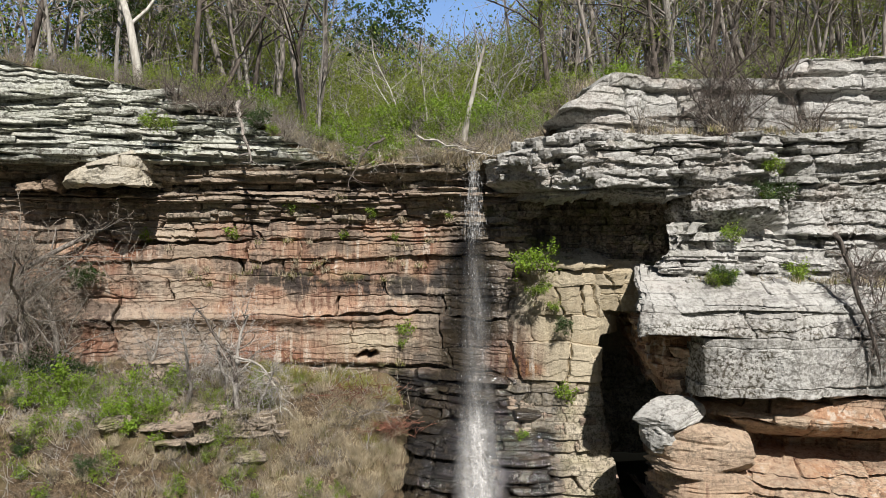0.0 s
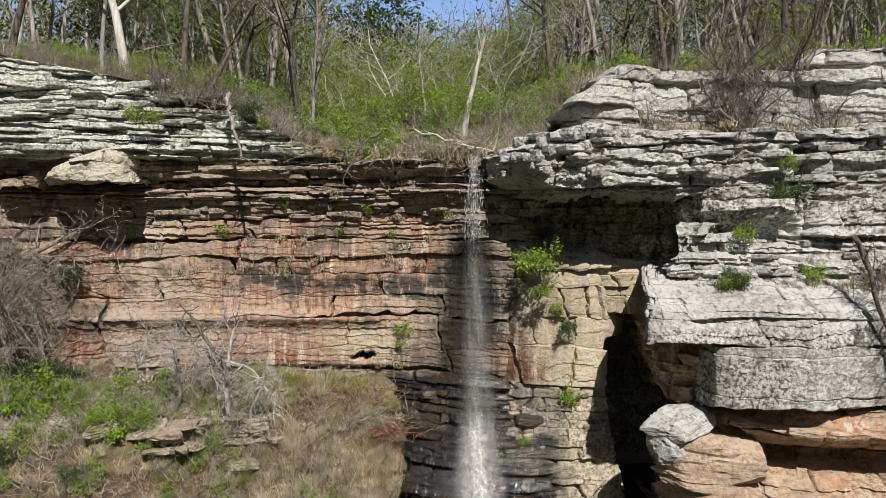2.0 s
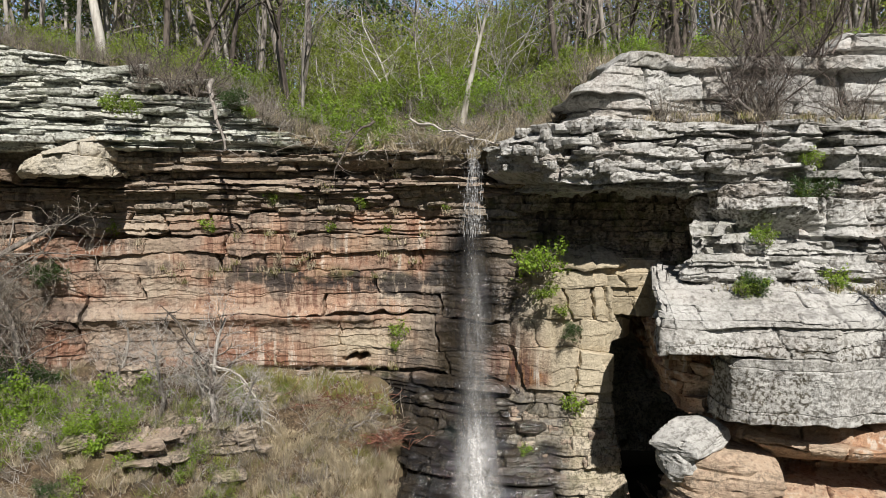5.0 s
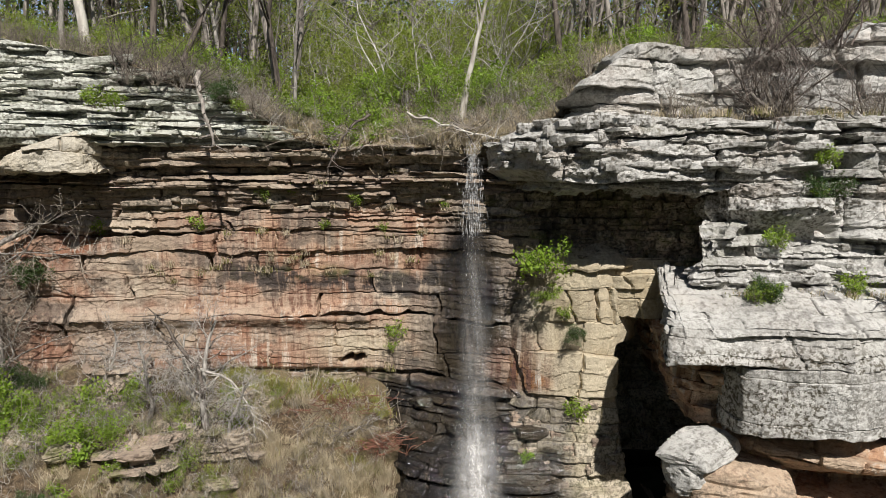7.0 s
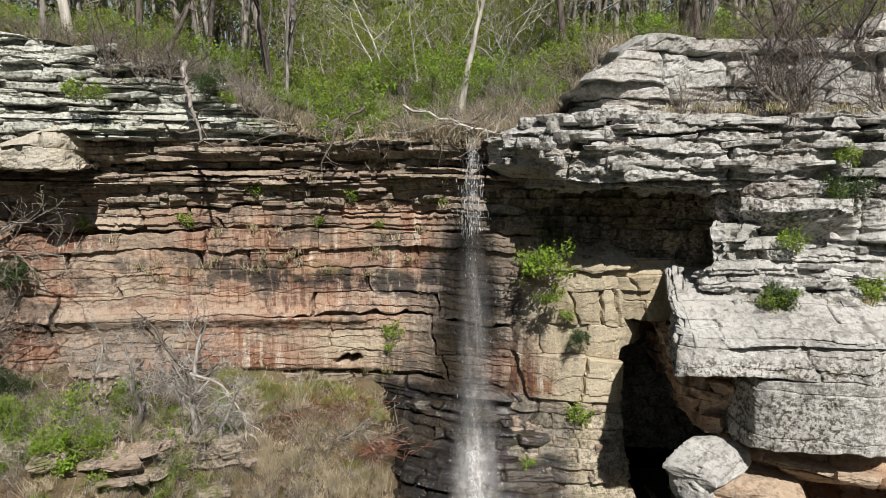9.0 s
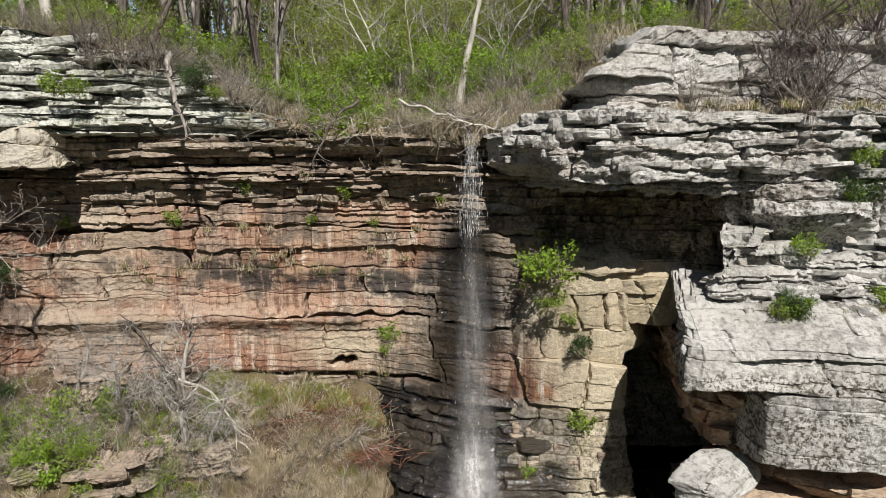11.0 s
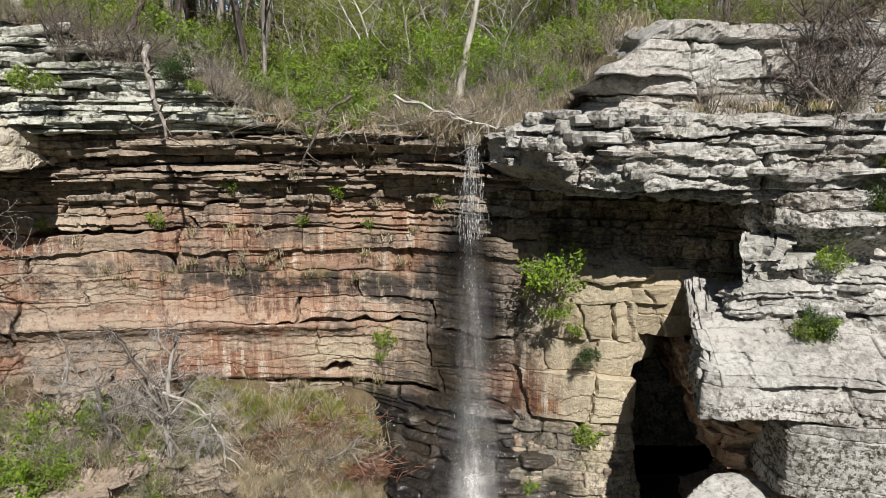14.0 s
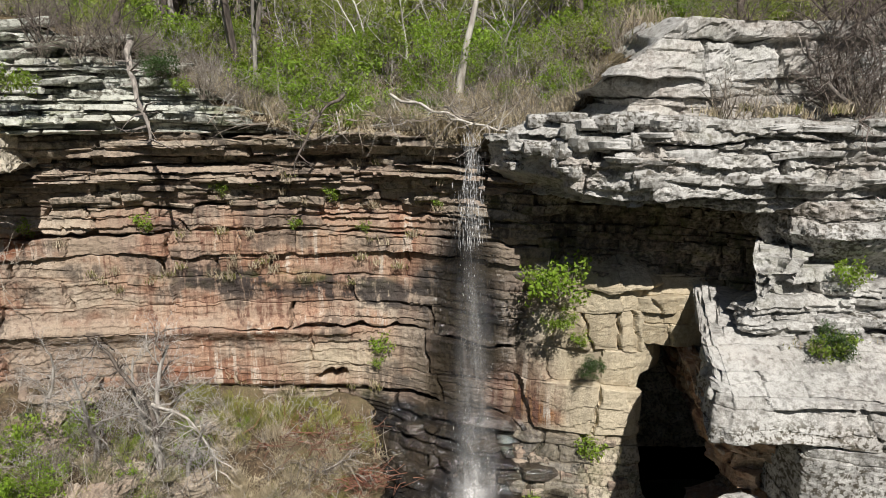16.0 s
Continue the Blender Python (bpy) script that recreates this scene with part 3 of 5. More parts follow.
tagged(link_mesh("overhang", cap_low.mesh("overhang", pale_masks(51, 0.6, 0.2, 0.15)), ROCK_PALE), "grey lichen-spotted sandstone overhang above a dark recess", "cliff", kind="structure")

cap_high = Face([(3.5, 29.4), (3.9, 28.4), (4.35, 28.1), (4.4, 27.3), (4.9, 27.0), (5.0, 26.5), (5.7, 26.4), (7, 26.7), (8.3, 27.3), (10, 27.4), (13, 27.5), (16, 27.6), (24, 27.8)], 24.15, 27.6,
                lambda x, z: 0.35 * np.exp(-((z - 25.2) / 0.3) ** 2) * ramp(-x, -6, -4.5) - 0.3 * np.exp(-((z - 24.6) / 0.25) ** 2) * ramp(-x, -7, -4.5) - 0.25 * ramp(-z, -26.3, -26.2) * ramp(x, 7.5, 8.2),
                lambda z, rng: rng.uniform(0.2, 0.5) if z < 24.9 or z > 26.1 else rng.uniform(0.7, 1.3), jag=0.1, crack=0.35, rough=0.07, joint=(1.0, 3.4), dip=0.12, seed=61, lid=top_z, flake=0.025, squash=1.5, gap=0.16, facet=0.08, few=0.55, lam=0.05, lams=2.0, soften=0.12)
tagged(link_mesh("cliff_cap", cap_high.mesh("cliff_cap", pale_masks(71, 0.35, 0.15, 0.1)), ROCK_PALE), "massive pale sandstone block layer on top of the overhang", "cliff", kind="structure")

bulge = Face([(9.0, 28.6), (8.9, 27.0), (9.1, 26.0), (9.8, 25.5), (11, 25.4), (12.6, 25.6), (12.9, 26.3), (13.2, 25.6), (17, 25.0), (24, 24.4)], 20.5, 22.3,
             lambda x, z: -0.9 * ramp(-z, -21.5, -20.5) * ramp(-x, -13, -12), lambda z, rng: rng.uniform(1.0, 1.6), jag=0.1, crack=0.3, rough=0.16, joint=(1.2, 3.5), dip=0.05, seed=81, soften=0.15, flake=0.04, squash=1.3, gap=0.1, facet=0.18, ds=0.05, dv=0.05, lam=0.14, lams=2.2)
tagged(link_mesh("cliff_bulge", bulge.mesh("cliff_bulge", pale_masks(91, 0.9, 0.2, 0.05)), ROCK_PALE), "rounded lichen-spotted rock bulge below the overhang", "cliff", kind="structure")

tier = Face([(10.2, 29.5), (9.2, 27.6), (8.0, 25.8), (7.9, 24.9), (9.5, 25.0), (11.5, 25.2), (14, 25.0), (24, 24.2)], 18.5, 20.85,
            lambda x, z: -0.4 * ramp(z, 19.2, 20.0) - 0.5 * np.clip(z - 19.9, 0, 2), lambda z, rng: rng.uniform(0.2, 0.42), jag=0.2, crack=0.5, rough=0.08, joint=(0.6, 1.9), seed=101, gap=0.14, facet=0.14, few=0.25, ds=0.05, lam=0.1, lams=4, slant=0.5)
tagged(link_mesh("cliff_ledge", tier.mesh("cliff_ledge", pale_masks(111, 0.4, 0.3, 0.2)), ROCK_PALE), "broken sandstone ledge beds with grass on them", "cliff", kind="structure")


def buttress_masks(x, y, z):
    m = pale_masks(131, 0.3, 0.08, 0.05)(x, y, z)
    m["lichen"] = np.clip(m["lichen"] + 0.9 * ramp(-z + 0.5 * (fbm(x * 0.8, z * 0.8, 133) - 0.5), -17.75, -17.25), 0, 1)
    m["stain"] = m["stain"] + 0.7 * ramp(x, 10.8, 11.6) * ramp(fbm(x * 0.9, z * 0.5, 134), 0.35, 0.55)
    return m


buttress = Face([(8.4, 29.6), (7.75, 27.3), (7.3, 26.3), (7.35, 25.7), (6.95, 24.9), (7.0, 24.3), (6.62, 23.7), (6.72, 23.3), (7.05, 23.0), (7.6, 23.15), (8.7, 23.05), (10.2, 22.7), (11.5, 22.4), (13.0, 22.9), (15, 23.2), (24, 22.6)], 17.0, 19.0,
                lambda x, z: -0.2 * np.clip(z - 17.2, 0, 3), lambda z, rng: rng.uniform(0.9, 1.2) if z < 17.6 else rng.uniform(0.14, 0.4),
                jag=0.05, crack=0.2, rough=0.13, joint=(1.2, 4.0), dip=0.05, seed=121, soften=0.1, deep=3.5, flake=0.02, squash=1.1, gap=0.06, facet=0.05, few=0.6, ds=0.045, dv=0.045, lam=0.05, lams=2.4, rise=0.35, slant=0.275, lean=lambda z: 0.3 * np.clip(z - 17.2, 0, 3) + 1.2 * np.clip(z - 18.1, 0, 1.2))
tagged(link_mesh("buttress", buttress.mesh("buttress", buttress_masks), ROCK_PALE), "massive white-grey lichened rock buttress jutting from the cliff", "cliff", kind="structure")
plinth = Face([(9.2, 29.6), (8.95, 27), (8.66, 24.4), (8.7, 23.2), (9.0, 23.0), (10.2, 22.72), (11.5, 22.42), (13.0, 22.92), (15, 23.2), (24, 22.6)], 15.05, 16.99,
              lambda x, z: 0.0 * x, lambda z, rng: rng.uniform(1.3, 1.6), jag=0.03, crack=0.2, rough=0.05, joint=(1.6, 4.2), dip=0.04, seed=125, soften=0.1, deep=3.0, cuts=[(15.45, 1.0)], flake=0.02, squash=1.0, gap=0.1, facet=0.04, ds=0.045, dv=0.045, lam=0.03, lams=1.4, slant=0.1)
tagged(link_mesh("buttress_foot", plinth.mesh("buttress_foot", lambda x, y, z: {**pale_masks(135, 1.0, 0.05, 0.05)(x, y, z), "lichen": 0.55 + 0.45 * ramp(fbm(x * 0.8, z * 0.5, 136), 0.4, 0.55)}), ROCK_PALE), "lichen-speckled lower block of the pale buttress", "cliff", kind="structure")
hollow = Face([(8.3, 33), (8.0, 29.5), (7.7, 27), (7.4, 25.6), (7.8, 24.9), (8.65, 24.3)], 14.9, 17.2, lambda x, z: -0.6 * ramp(-z, -16.2, -15.0), lambda z, rng: rng.uniform(0.3, 0.7), jag=0.15, crack=0.3, rough=0.12, joint=(0.5, 1.4), seed=128, soften=0.2, facet=0.25, slant=0.15)
tagged(link_mesh("undercut", hollow.mesh("undercut", warm_masks), ROCK_WARM), "brown shaded rock in the hollow under the buttress", "cliff", kind="structure")

lower = Face([(9.8, 29.5), (9.8, 27), (9.7, 25.2), (10.2, 24.2), (11.6, 23.45), (14, 23.1), (24, 22.3)], 9.5, 15.1,
             lambda x, z: 0.5 * np.exp(-((z - 14.3) / 0.35) ** 2) - 1.5 * np.exp(-((z - 13.15) / 0.42) ** 2) * ramp(x, 9.7, 10.3) + 1.1 * ramp(-z, -12.7, -12.0),
             lambda z, rng: rng.uniform(0.3, 0.75), jag=0.2, crack=0.4, rough=0.06, joint=(0.9, 2.6), seed=141, gap=0.14, facet=0.12, flake=0.03, lam=0.12)
tagged(link_mesh("cliff_foot", lower.mesh("cliff_foot", warm_masks), ROCK_WARM), "orange sandstone ledges under the pale buttress", "cliff", kind="structure")


# ---- ground ----
def plateau(x, y):
    d = np.maximum(y - edge_y(x), 0)
    notch = np.exp(-((x - 0.2) / 4.5) ** 2)
    bank = notch * (1.9 * ramp(d, 0.6, 3.2) * (1 - 0.75 * np.exp(-((x - 1.25) / 0.5) ** 2)))
    return top_z(x) + bank + 0.07 * d + 14 * ramp(d, 30, 260) + 0.5 * (fbm(x * 0.25, y * 0.25, 5) - 0.5) * ramp(d, 0.3, 2) - 0.1


gx = np.concatenate([np.linspace(-1500, -45, 24), np.linspace(-40, 40, 240), np.linspace(45, 1500, 24)])
gd = np.concatenate([[-0.02, 0.0, 0.15], np.linspace(0.3, 16, 70), np.geomspace(17, 2500, 50)])
X = np.broadcast_to(gx[None, :], (len(gd), len(gx)))
Y = edge_y(X) + gd[:, None]
tagged(link_mesh("ground", quick_mesh("ground", np.stack([X, Y, plateau(X, Y) - np.where(gd < 0, 0.35, 0.0)[:, None]], -1).reshape(-1, 3), sheet_faces(*X.shape), True), SOIL),
       "leaf-littered woodland ground above the cliff, reaching the horizon", "ground", kind="structure")
fy = np.concatenate([np.geomspace(2500, 10, 24) * -1, np.linspace(-8, 34, 60)])
X, Y = np.broadcast_to(gx[None, :], (len(fy), len(gx))), np.broadcast_to(fy[:, None], (len(fy), len(gx)))
Z = 9.6 * ramp(Y, 8, 27) + 0.8 * (fbm(X * 0.2, Y * 0.2, 8) - 0.5) + 60 * ramp(-Y, 22, 120) + 45 * ramp(np.abs(X), 45, 130) * ramp(-Y, -20, 10)
tagged(link_mesh("gorge_floor", quick_mesh("gorge_floor", np.stack([X, Y, Z], -1).reshape(-1, 3), sheet_faces(*X.shape), True), WOODED),
       "wooded gorge floor at the foot of the cliff", "ground", kind="structure")

foot_z = along([(-30, 16.2), (-20, 15.6), (-14, 15.1), (-8, 14.55), (-4, 14.1), (-2.6, 13.8), (-1.6, 13.0), (-0.5, 11.6)])
shelf = along([(-30, 6.5), (-12, 5.3), (-8, 3.4), (-5, 2.3), (-2.5, 1.8), (-0.5, 0.6)])


def slope(x, y):
    d = 31.6 - y
    z = foot_z(x) - 0.37 * np.clip(d, 0, None) - 1.25 * np.clip(d - shelf(x), 0, None)
    return z + 1.2 * (fbm(x * 0.45, y * 0.6, 13, 5) - 0.5) + 0.35 * np.floor(4.4 * fbm(x * 0.3, y * 0.8, 14)) - 0.5


sx, sy = np.linspace(-30, -0.4, 300), np.linspace(20.5, 32.2, 130)
X, Y = np.broadcast_to(sx[None, :], (130, 300)), np.broadcast_to(sy[:, None], (130, 300))
tagged(link_mesh("slope", quick_mesh("slope", np.stack([X, Y, slope(X, Y)], -1).reshape(-1, 3), sheet_faces(*X.shape), True), SOIL),
       "steep grassy slope at the foot of the red cliff", "ground", kind="structure")


# ---- loose blocks ----
def slab_mesh(seed):
    """A flat broken slab, about one metre wide: front towards -y."""
    r = np.random.RandomState(seed)
    n = 9
    a = np.linspace(0, 2 * math.pi, n, endpoint=False) + r.uniform(-0.2, 0.2, n)
    rad = 1 / np.maximum(np.abs(np.cos(a)), np.abs(np.sin(a))) * r.uniform(0.72, 1.0, n)
    ring = np.stack([rad * np.cos(a) * 0.5, rad * np.sin(a) * 0.5], 1)
    v, f = [], []
    for z, k in ((-0.5, 0.82), (-0.32, 0.95), (0.3, 1.0), (0.5, 0.88)):
        for p in ring:
            v.append((p[0] * k * r.uniform(0.95, 1.05), p[1] * k * r.uniform(0.95, 1.05), z + r.uniform(-0.09, 0.09)))
    for row in range(3):
        for i in range(n):
            j = (i + 1) % n
            f.append((row * n + i, row * n + j, (row + 1) * n + j, (row + 1) * n + i))
    v += [(0, 0, -0.5), (0, 0, 0.55)]
    b, t = len(v) - 2, len(v) - 1
    f += [((i + 1) % n, i, b, b) for i in range(n)] + [(3 * n + i, 3 * n + (i + 1) % n, t, t) for i in range(n)]
    me = bpy.data.meshes.new("slab")
    me.from_pydata(v, [], [tuple(dict.fromkeys(q)) for q in f])
    for key, value in (("tone", r.rand()), ("lichen", r.choice([0.2, 0.6, 0.9])), ("stain", 0.2)):
        me.attributes.new(key, 'FLOAT', 'POINT').data.foreach_set("value", np.full(len(v), value, np.float32))
    return me


def slabs(host, face, material, n, xs, zs, wide, tall, seed, out=0.3, z_limit=None):
    """Broken slabs lodged in a rock face."""
    r = np.random.RandomState(seed)
    shapes = [slab_mesh(seed + k) for k in range(8)]
    for me in shapes:
        me.materials.append(material)
    for _ in range(n):
        x, z = r.uniform(*xs), r.uniform(*zs)
        if z_limit and z > z_limit(x):
            continue
        w, h, d = r.uniform(*wide), r.uniform(*tall), r.uniform(0.7, 1.2)
        ob = new("slab", shapes[r.randint(8)])
        ob.parent = host
        ob.matrix_basis = pose(x, face.front(x, z) + d / 2 - r.uniform(0.1, 1.0) * out, z, r.normal() * 3, r.normal() * 3, r.normal() * 12) @ Matrix.Diagonal((w, d, h, 1))


def boulder_mesh(name, size, seed, planes=12, masks=None):
    """A faceted rock: the space inside some random planes, roughened."""
    r = np.random.RandomState(seed)
    nrm = r.normal(size=(planes, 3))
    nrm = np.concatenate([nrm, [[0.1, 0, 1], [0, -1, 0.1], [-1, -0.2, 0], [1, 0.1, 0], [0, 0.2, -1], [1, 1, 1], [1, 1, -1], [1, -1, 1], [1, -1, -1], [-1, 1, 1], [-1, 1, -1], [-1, -1, 1], [-1, -1, -1], [0.1, 1, 0]]])
    nrm /= np.linalg.norm(nrm, axis=1, keepdims=True)
    off = np.concatenate([r.uniform(0.85, 1.15, planes), [0.85] * 5, [1.12] * 8, [0.9]])
    th, ph = np.linspace(0.001, math.pi - 0.001, 30), np.linspace(0, 2 * math.pi, 60)
    T, P = np.meshgrid(th, ph, indexing='ij')
    d = np.stack([np.sin(T) * np.cos(P), np.sin(T) * np.sin(P), np.cos(T)], -1)
    dots = np.einsum('ijk,pk->ijp', d, nrm)
    rad = np.where(dots > 0.05, off / np.maximum(dots, 0.05), 9).min(-1)
    rad = rad * (1 + 0.1 * (fbm(P * 2.2, T * 6, seed, 4) - 0.5)) - 0.07 * np.clip(1 - np.abs(fbm(T * 4.5, P * 0.5, seed + 3, 2) - 0.5) * 25, 0, 1)
    rad[:, -1] = rad[:, 0]
    v = d * rad[..., None] * np.array(size)
    m = {"tone": np.full(T.shape, 0.6), "lichen": 0.5 * ramp(fbm(T * 3, P * 2, seed + 5), 0.4, 0.6), "stain": np.full(T.shape, 0.1)}
    m.update(masks or {})
    return quick_mesh(name, v.reshape(-1, 3), sheet_faces(*T.shape)[:, ::-1], False, {k: np.broadcast_to(q, T.shape) for k, q in m.items()})


def boulder(label, place, size, seed, material, turn=(0, 0, 0), name="boulder", masks=None):
    ob = link_mesh(name, boulder_mesh(name, size, seed, masks=masks), material)
    ob.matrix_basis = pose(*place, *turn)
    return tagged(ob, label, "rock", group="fallen rocks")


def block(label, plan, z0, z1, lid, material, masks, seed, swell=lambda x, z: 0 * x, thick=(0.3, 0.7)):
    f = Face(plan, z0, z1, swell, lambda z, rng: rng.uniform(*thick), jag=0.07, crack=0.25, rough=0.08, joint=(0.8, 2.0), dip=0.04, seed=seed, soften=0.12, deep=1.2, lid=lid, flake=0.03, ds=0.05, facet=0.15)
    return tagged(link_mesh("boulder", f.mesh("boulder", masks), material), label, "rock", group="fallen rocks")


boulder("pale angular boulder perched on the orange ledges", (7.9, 24.1, 14.3), (1.05, 0.9, 0.42), 33, ROCK_PALE, (4, -14, 30))
boulder("large fractured pale orange boulder below the buttress", (8.85, 24.2, 13.3), (1.85, 1.25, 0.85), 8, ROCK_WARM, (0, 5, -12), masks={"rust": 0.2})
boulder("grey angular boulder wedged beside a larger one", (7.55, 24.0, 13.6), (0.65, 0.75, 0.6), 14, ROCK_PALE, (5, 12, 20))
boulder("thin pale slab under the large boulder", (8.6, 23.9, 12.55), (1.5, 1.1, 0.28), 27, ROCK_WARM, (0, 4, 6), masks={"rust": 0.1})
boulder("flat orange boulder at the foot of the buttress", (9.2, 23.9, 12.0), (1.9, 1.3, 0.6), 19, ROCK_WARM, (0, 0, 5), masks={"rust": 0.7})
boulder("orange boulder in shade under the ledge", (11.2, 24.0, 11.6), (1.5, 1.1, 0.7), 24, ROCK_WARM, (0, 4, 0), masks={"rust": 0.6})
for k, (x, y) in enumerate(((-8.2, 29.3), (-9.4, 28.3), (-7.3, 28.6), (-12.9, 27.0), (-6.4, 29.6), (-15.6, 26.2), (-10.2, 28.8))):
    s = (0.75, 0.45, 0.55, 0.5, 0.45, 0.6, 0.5)[k]
    boulder("grey weathered rock half buried in the grassy slope", (x, y, float(slope(np.array(x), np.array(y))) - 0.12 * s), (s * 1.5, s * 0.8, s * 0.45), 40 + k, ROCK_WALL, (0, 0, 20 * k), masks={"lichen": 0.9, "moss": 0.5})
r5 = np.random.RandomState(5)
for k in range(22):
    x, z = r5.uniform(-1.8, 3.6), r5.uniform(11.2, 14.4)
    face = wall if x < 2.3 else recess
    s = r5.uniform(0.2, 0.45)
    boulder("black wet rock block beside the falling water", (x, face.front(x, z) + 0.05, z), (s * 1.6, s, s * 0.6), 60 + k, ROCK_WALL, (0, 0, r5.uniform(-25, 25)), masks={"wet": 1.0})

# grey ledges that crop out of the slope
for k, (x0, x1, y0, high) in enumerate(((-11.4, -8.0, 29.3, 0.8), (-10.6, -6.2, 28.0, 1.0), (-14.4, -11.6, 28.0, 0.9), (-8.6, -5.4, 26.9, 0.7), (-16.8, -14.0, 27.4, 0.8), (-12.4, -9.2, 26.6, 0.8), (-13.8, -11.2, 29.9, 0.7))):
    z0 = float(slope(np.array((x0 + x1) / 2), np.array(y0))) - 0.35
    z1 = z0 + 0.3 + 0.6 * high
    crop = Face([(x0, y0 + 0.9), (x0 + 0.3, y0 + 0.2), (x0 + 0.8, y0), ((x0 + x1) / 2, y0 - 0.2), (x1 - 0.8, y0), (x1 - 0.3, y0 + 0.3), (x1, y0 + 1.0)], z0, z1, lambda x, z: 0 * x, lambda z, rng: rng.uniform(0.15, 0.35),
                jag=0.28, crack=0.4, rough=0.08, joint=(0.5, 1.4), seed=300 + k, deep=0.8, gap=0.14, facet=0.2, few=0.2)
    tagged(link_mesh("outcrop", crop.mesh("outcrop", pale_masks(310 + k, 0.9, 0.1, 0.7)), ROCK_WALL), "low grey rock ledge cropping out of the grassy slope", "rock", group="outcrops on the slope")
block("pale tan slab jutting out below the cap beds", [(-16.6, 31.2), (-16.2, 29.5), (-15.2, 28.7), (-13.8, 28.6), (-12.9, 29.0), (-12.5, 31.0)], 22.7, 24.6, lambda x: 23.15 + 0.32 * (x + 16.0), ROCK_PALE, lambda x, y, z: {"ochre": 0.75 + 0 * x, "lichen": 0.25 + 0 * x, "tone": 0.7 + 0 * x}, 431, lambda x, z: -0.8 * np.clip(z - 22.8 - 0.32 * (x + 16.0), 0, 1.5))
block("pale tan slab jutting out below the cap beds", [(-18.6, 31.0), (-18.2, 29.6), (-17.2, 29.3), (-16.5, 29.7), (-16.2, 31.2)], 22.4, 23.1, lambda x: 22.7 + 0.15 * (x + 18.4), ROCK_WARM, lambda x, y, z: {"lichen": 0.3 + 0 * x, "stain": 0.05 + 0 * x}, 437)
r6 = np.random.RandomState(66)
for k in range(13):
    x, y = r6.uniform(-15.5, -3.5), r6.uniform(26.0, 30.3)
    w, h, z = r6.uniform(0.7, 1.6), r6.uniform(0.35, 0.7), float(slope(np.array(x), np.array(y)))
    boulder("grey broken rock standing out of the slope", (x, y, z - 0.12), (w * 0.6, w * 0.45, h * 0.65), 500 + k, ROCK_WALL, (r6.uniform(-15, 15), r6.uniform(-15, 15), r6.uniform(0, 360)), masks={"lichen": 0.9, "moss": 0.6})


# ---- plants ----
class Weave:
    """Gathers tubes and leaves into one mesh."""

    def __init__(self):
        self.v, self.f, self.count = [], [], 0

    def tube(self, pts, radii, sides=4):
        pts, radii = np.asarray(pts, float), np.asarray(radii, float)
        t = np.gradient(pts, axis=0)
        t /= np.linalg.norm(t, axis=1, keepdims=True) + 1e-9
        ref = np.where(np.abs(t[:, 2:3]) > 0.9, [[1.0, 0, 0]], [[0, 0, 1.0]])
        a = np.cross(t, ref)
        a /= np.linalg.norm(a, axis=1, keepdims=True) + 1e-9
        b = np.cross(t, a)
        ang = np.arange(sides) * 2 * math.pi / sides
        ring = pts[:, None] + radii[:, None, None] * (a[:, None] * np.cos(ang)[None, :, None] + b[:, None] * np.sin(ang)[None, :, None])
        n = len(pts)
        i = (np.arange(n - 1)[:, None] * sides + np.arange(sides)[None]).ravel()
        j = (np.arange(n - 1)[:, None] * sides + (np.arange(sides)[None] + 1) % sides).ravel()
        self.f.append(np.stack([i, j, j + sides, i + sides], 1) + self.count)
        self.v.append(ring.reshape(-1, 3))
        self.count += n * sides

    def leaves(self, at, size, rng, droop=0.3):
        """One pointed leaf at each place."""
        at = np.asarray(at, float)
        n = len(at)
        d = rng.normal(size=(n, 3))
        d[:, 2] -= droop
        d /= np.linalg.norm(d, axis=1, keepdims=True)
        w = np.cross(d, rng.normal(size=(n, 3)))
        w /= np.linalg.norm(w, axis=1, keepdims=True) + 1e-9
        ln = (size * rng.uniform(0.6, 1.3, n))[:, None]
        q = np.stack([at, at + d * ln * 0.5 + w * ln * 0.28, at + d * ln, at + d * ln * 0.5 - w * ln * 0.28], 1)
        self.v.append(q.reshape(-1, 3))
        self.f.append(np.arange(4 * n).reshape(n, 4) + self.count)
        self.count += 4 * n

    def blades(self, at, height, rng, width=0.012, lean=0.35, rise=1.0):
        at = np.asarray(at, float)
        n = len(at)
        h = (height * rng.uniform(0.5, 1.25, n))[:, None]
        d = rng.normal(size=(n, 3)) * lean
        d[:, 2] = rise
        g = rng.normal(size=(n, 3)) * lean
        g[:, 2] = 0.35 if lean < 0.5 else -0.25
        w = rng.normal(size=(n, 3))
        w[:, 2] = 0
        w *= width / (np.linalg.norm(w, axis=1, keepdims=True) + 1e-9)
        mid = at + d * h * 0.6
        tip = mid + g * h * 0.5
        q = np.stack([at - w, at + w, mid + w * 0.8, mid - w * 0.8, mid - w * 0.8, mid + w * 0.8, tip + w * 0.15, tip - w * 0.15], 1)
        self.v.append(q.reshape(-1, 3))
        self.f.append(np.arange(8 * n).reshape(2 * n, 4) + self.count)
        self.count += 8 * n

    def mesh(self, name, smooth=False):
        return quick_mesh(name, np.concatenate(self.v), np.concatenate(self.f), smooth)


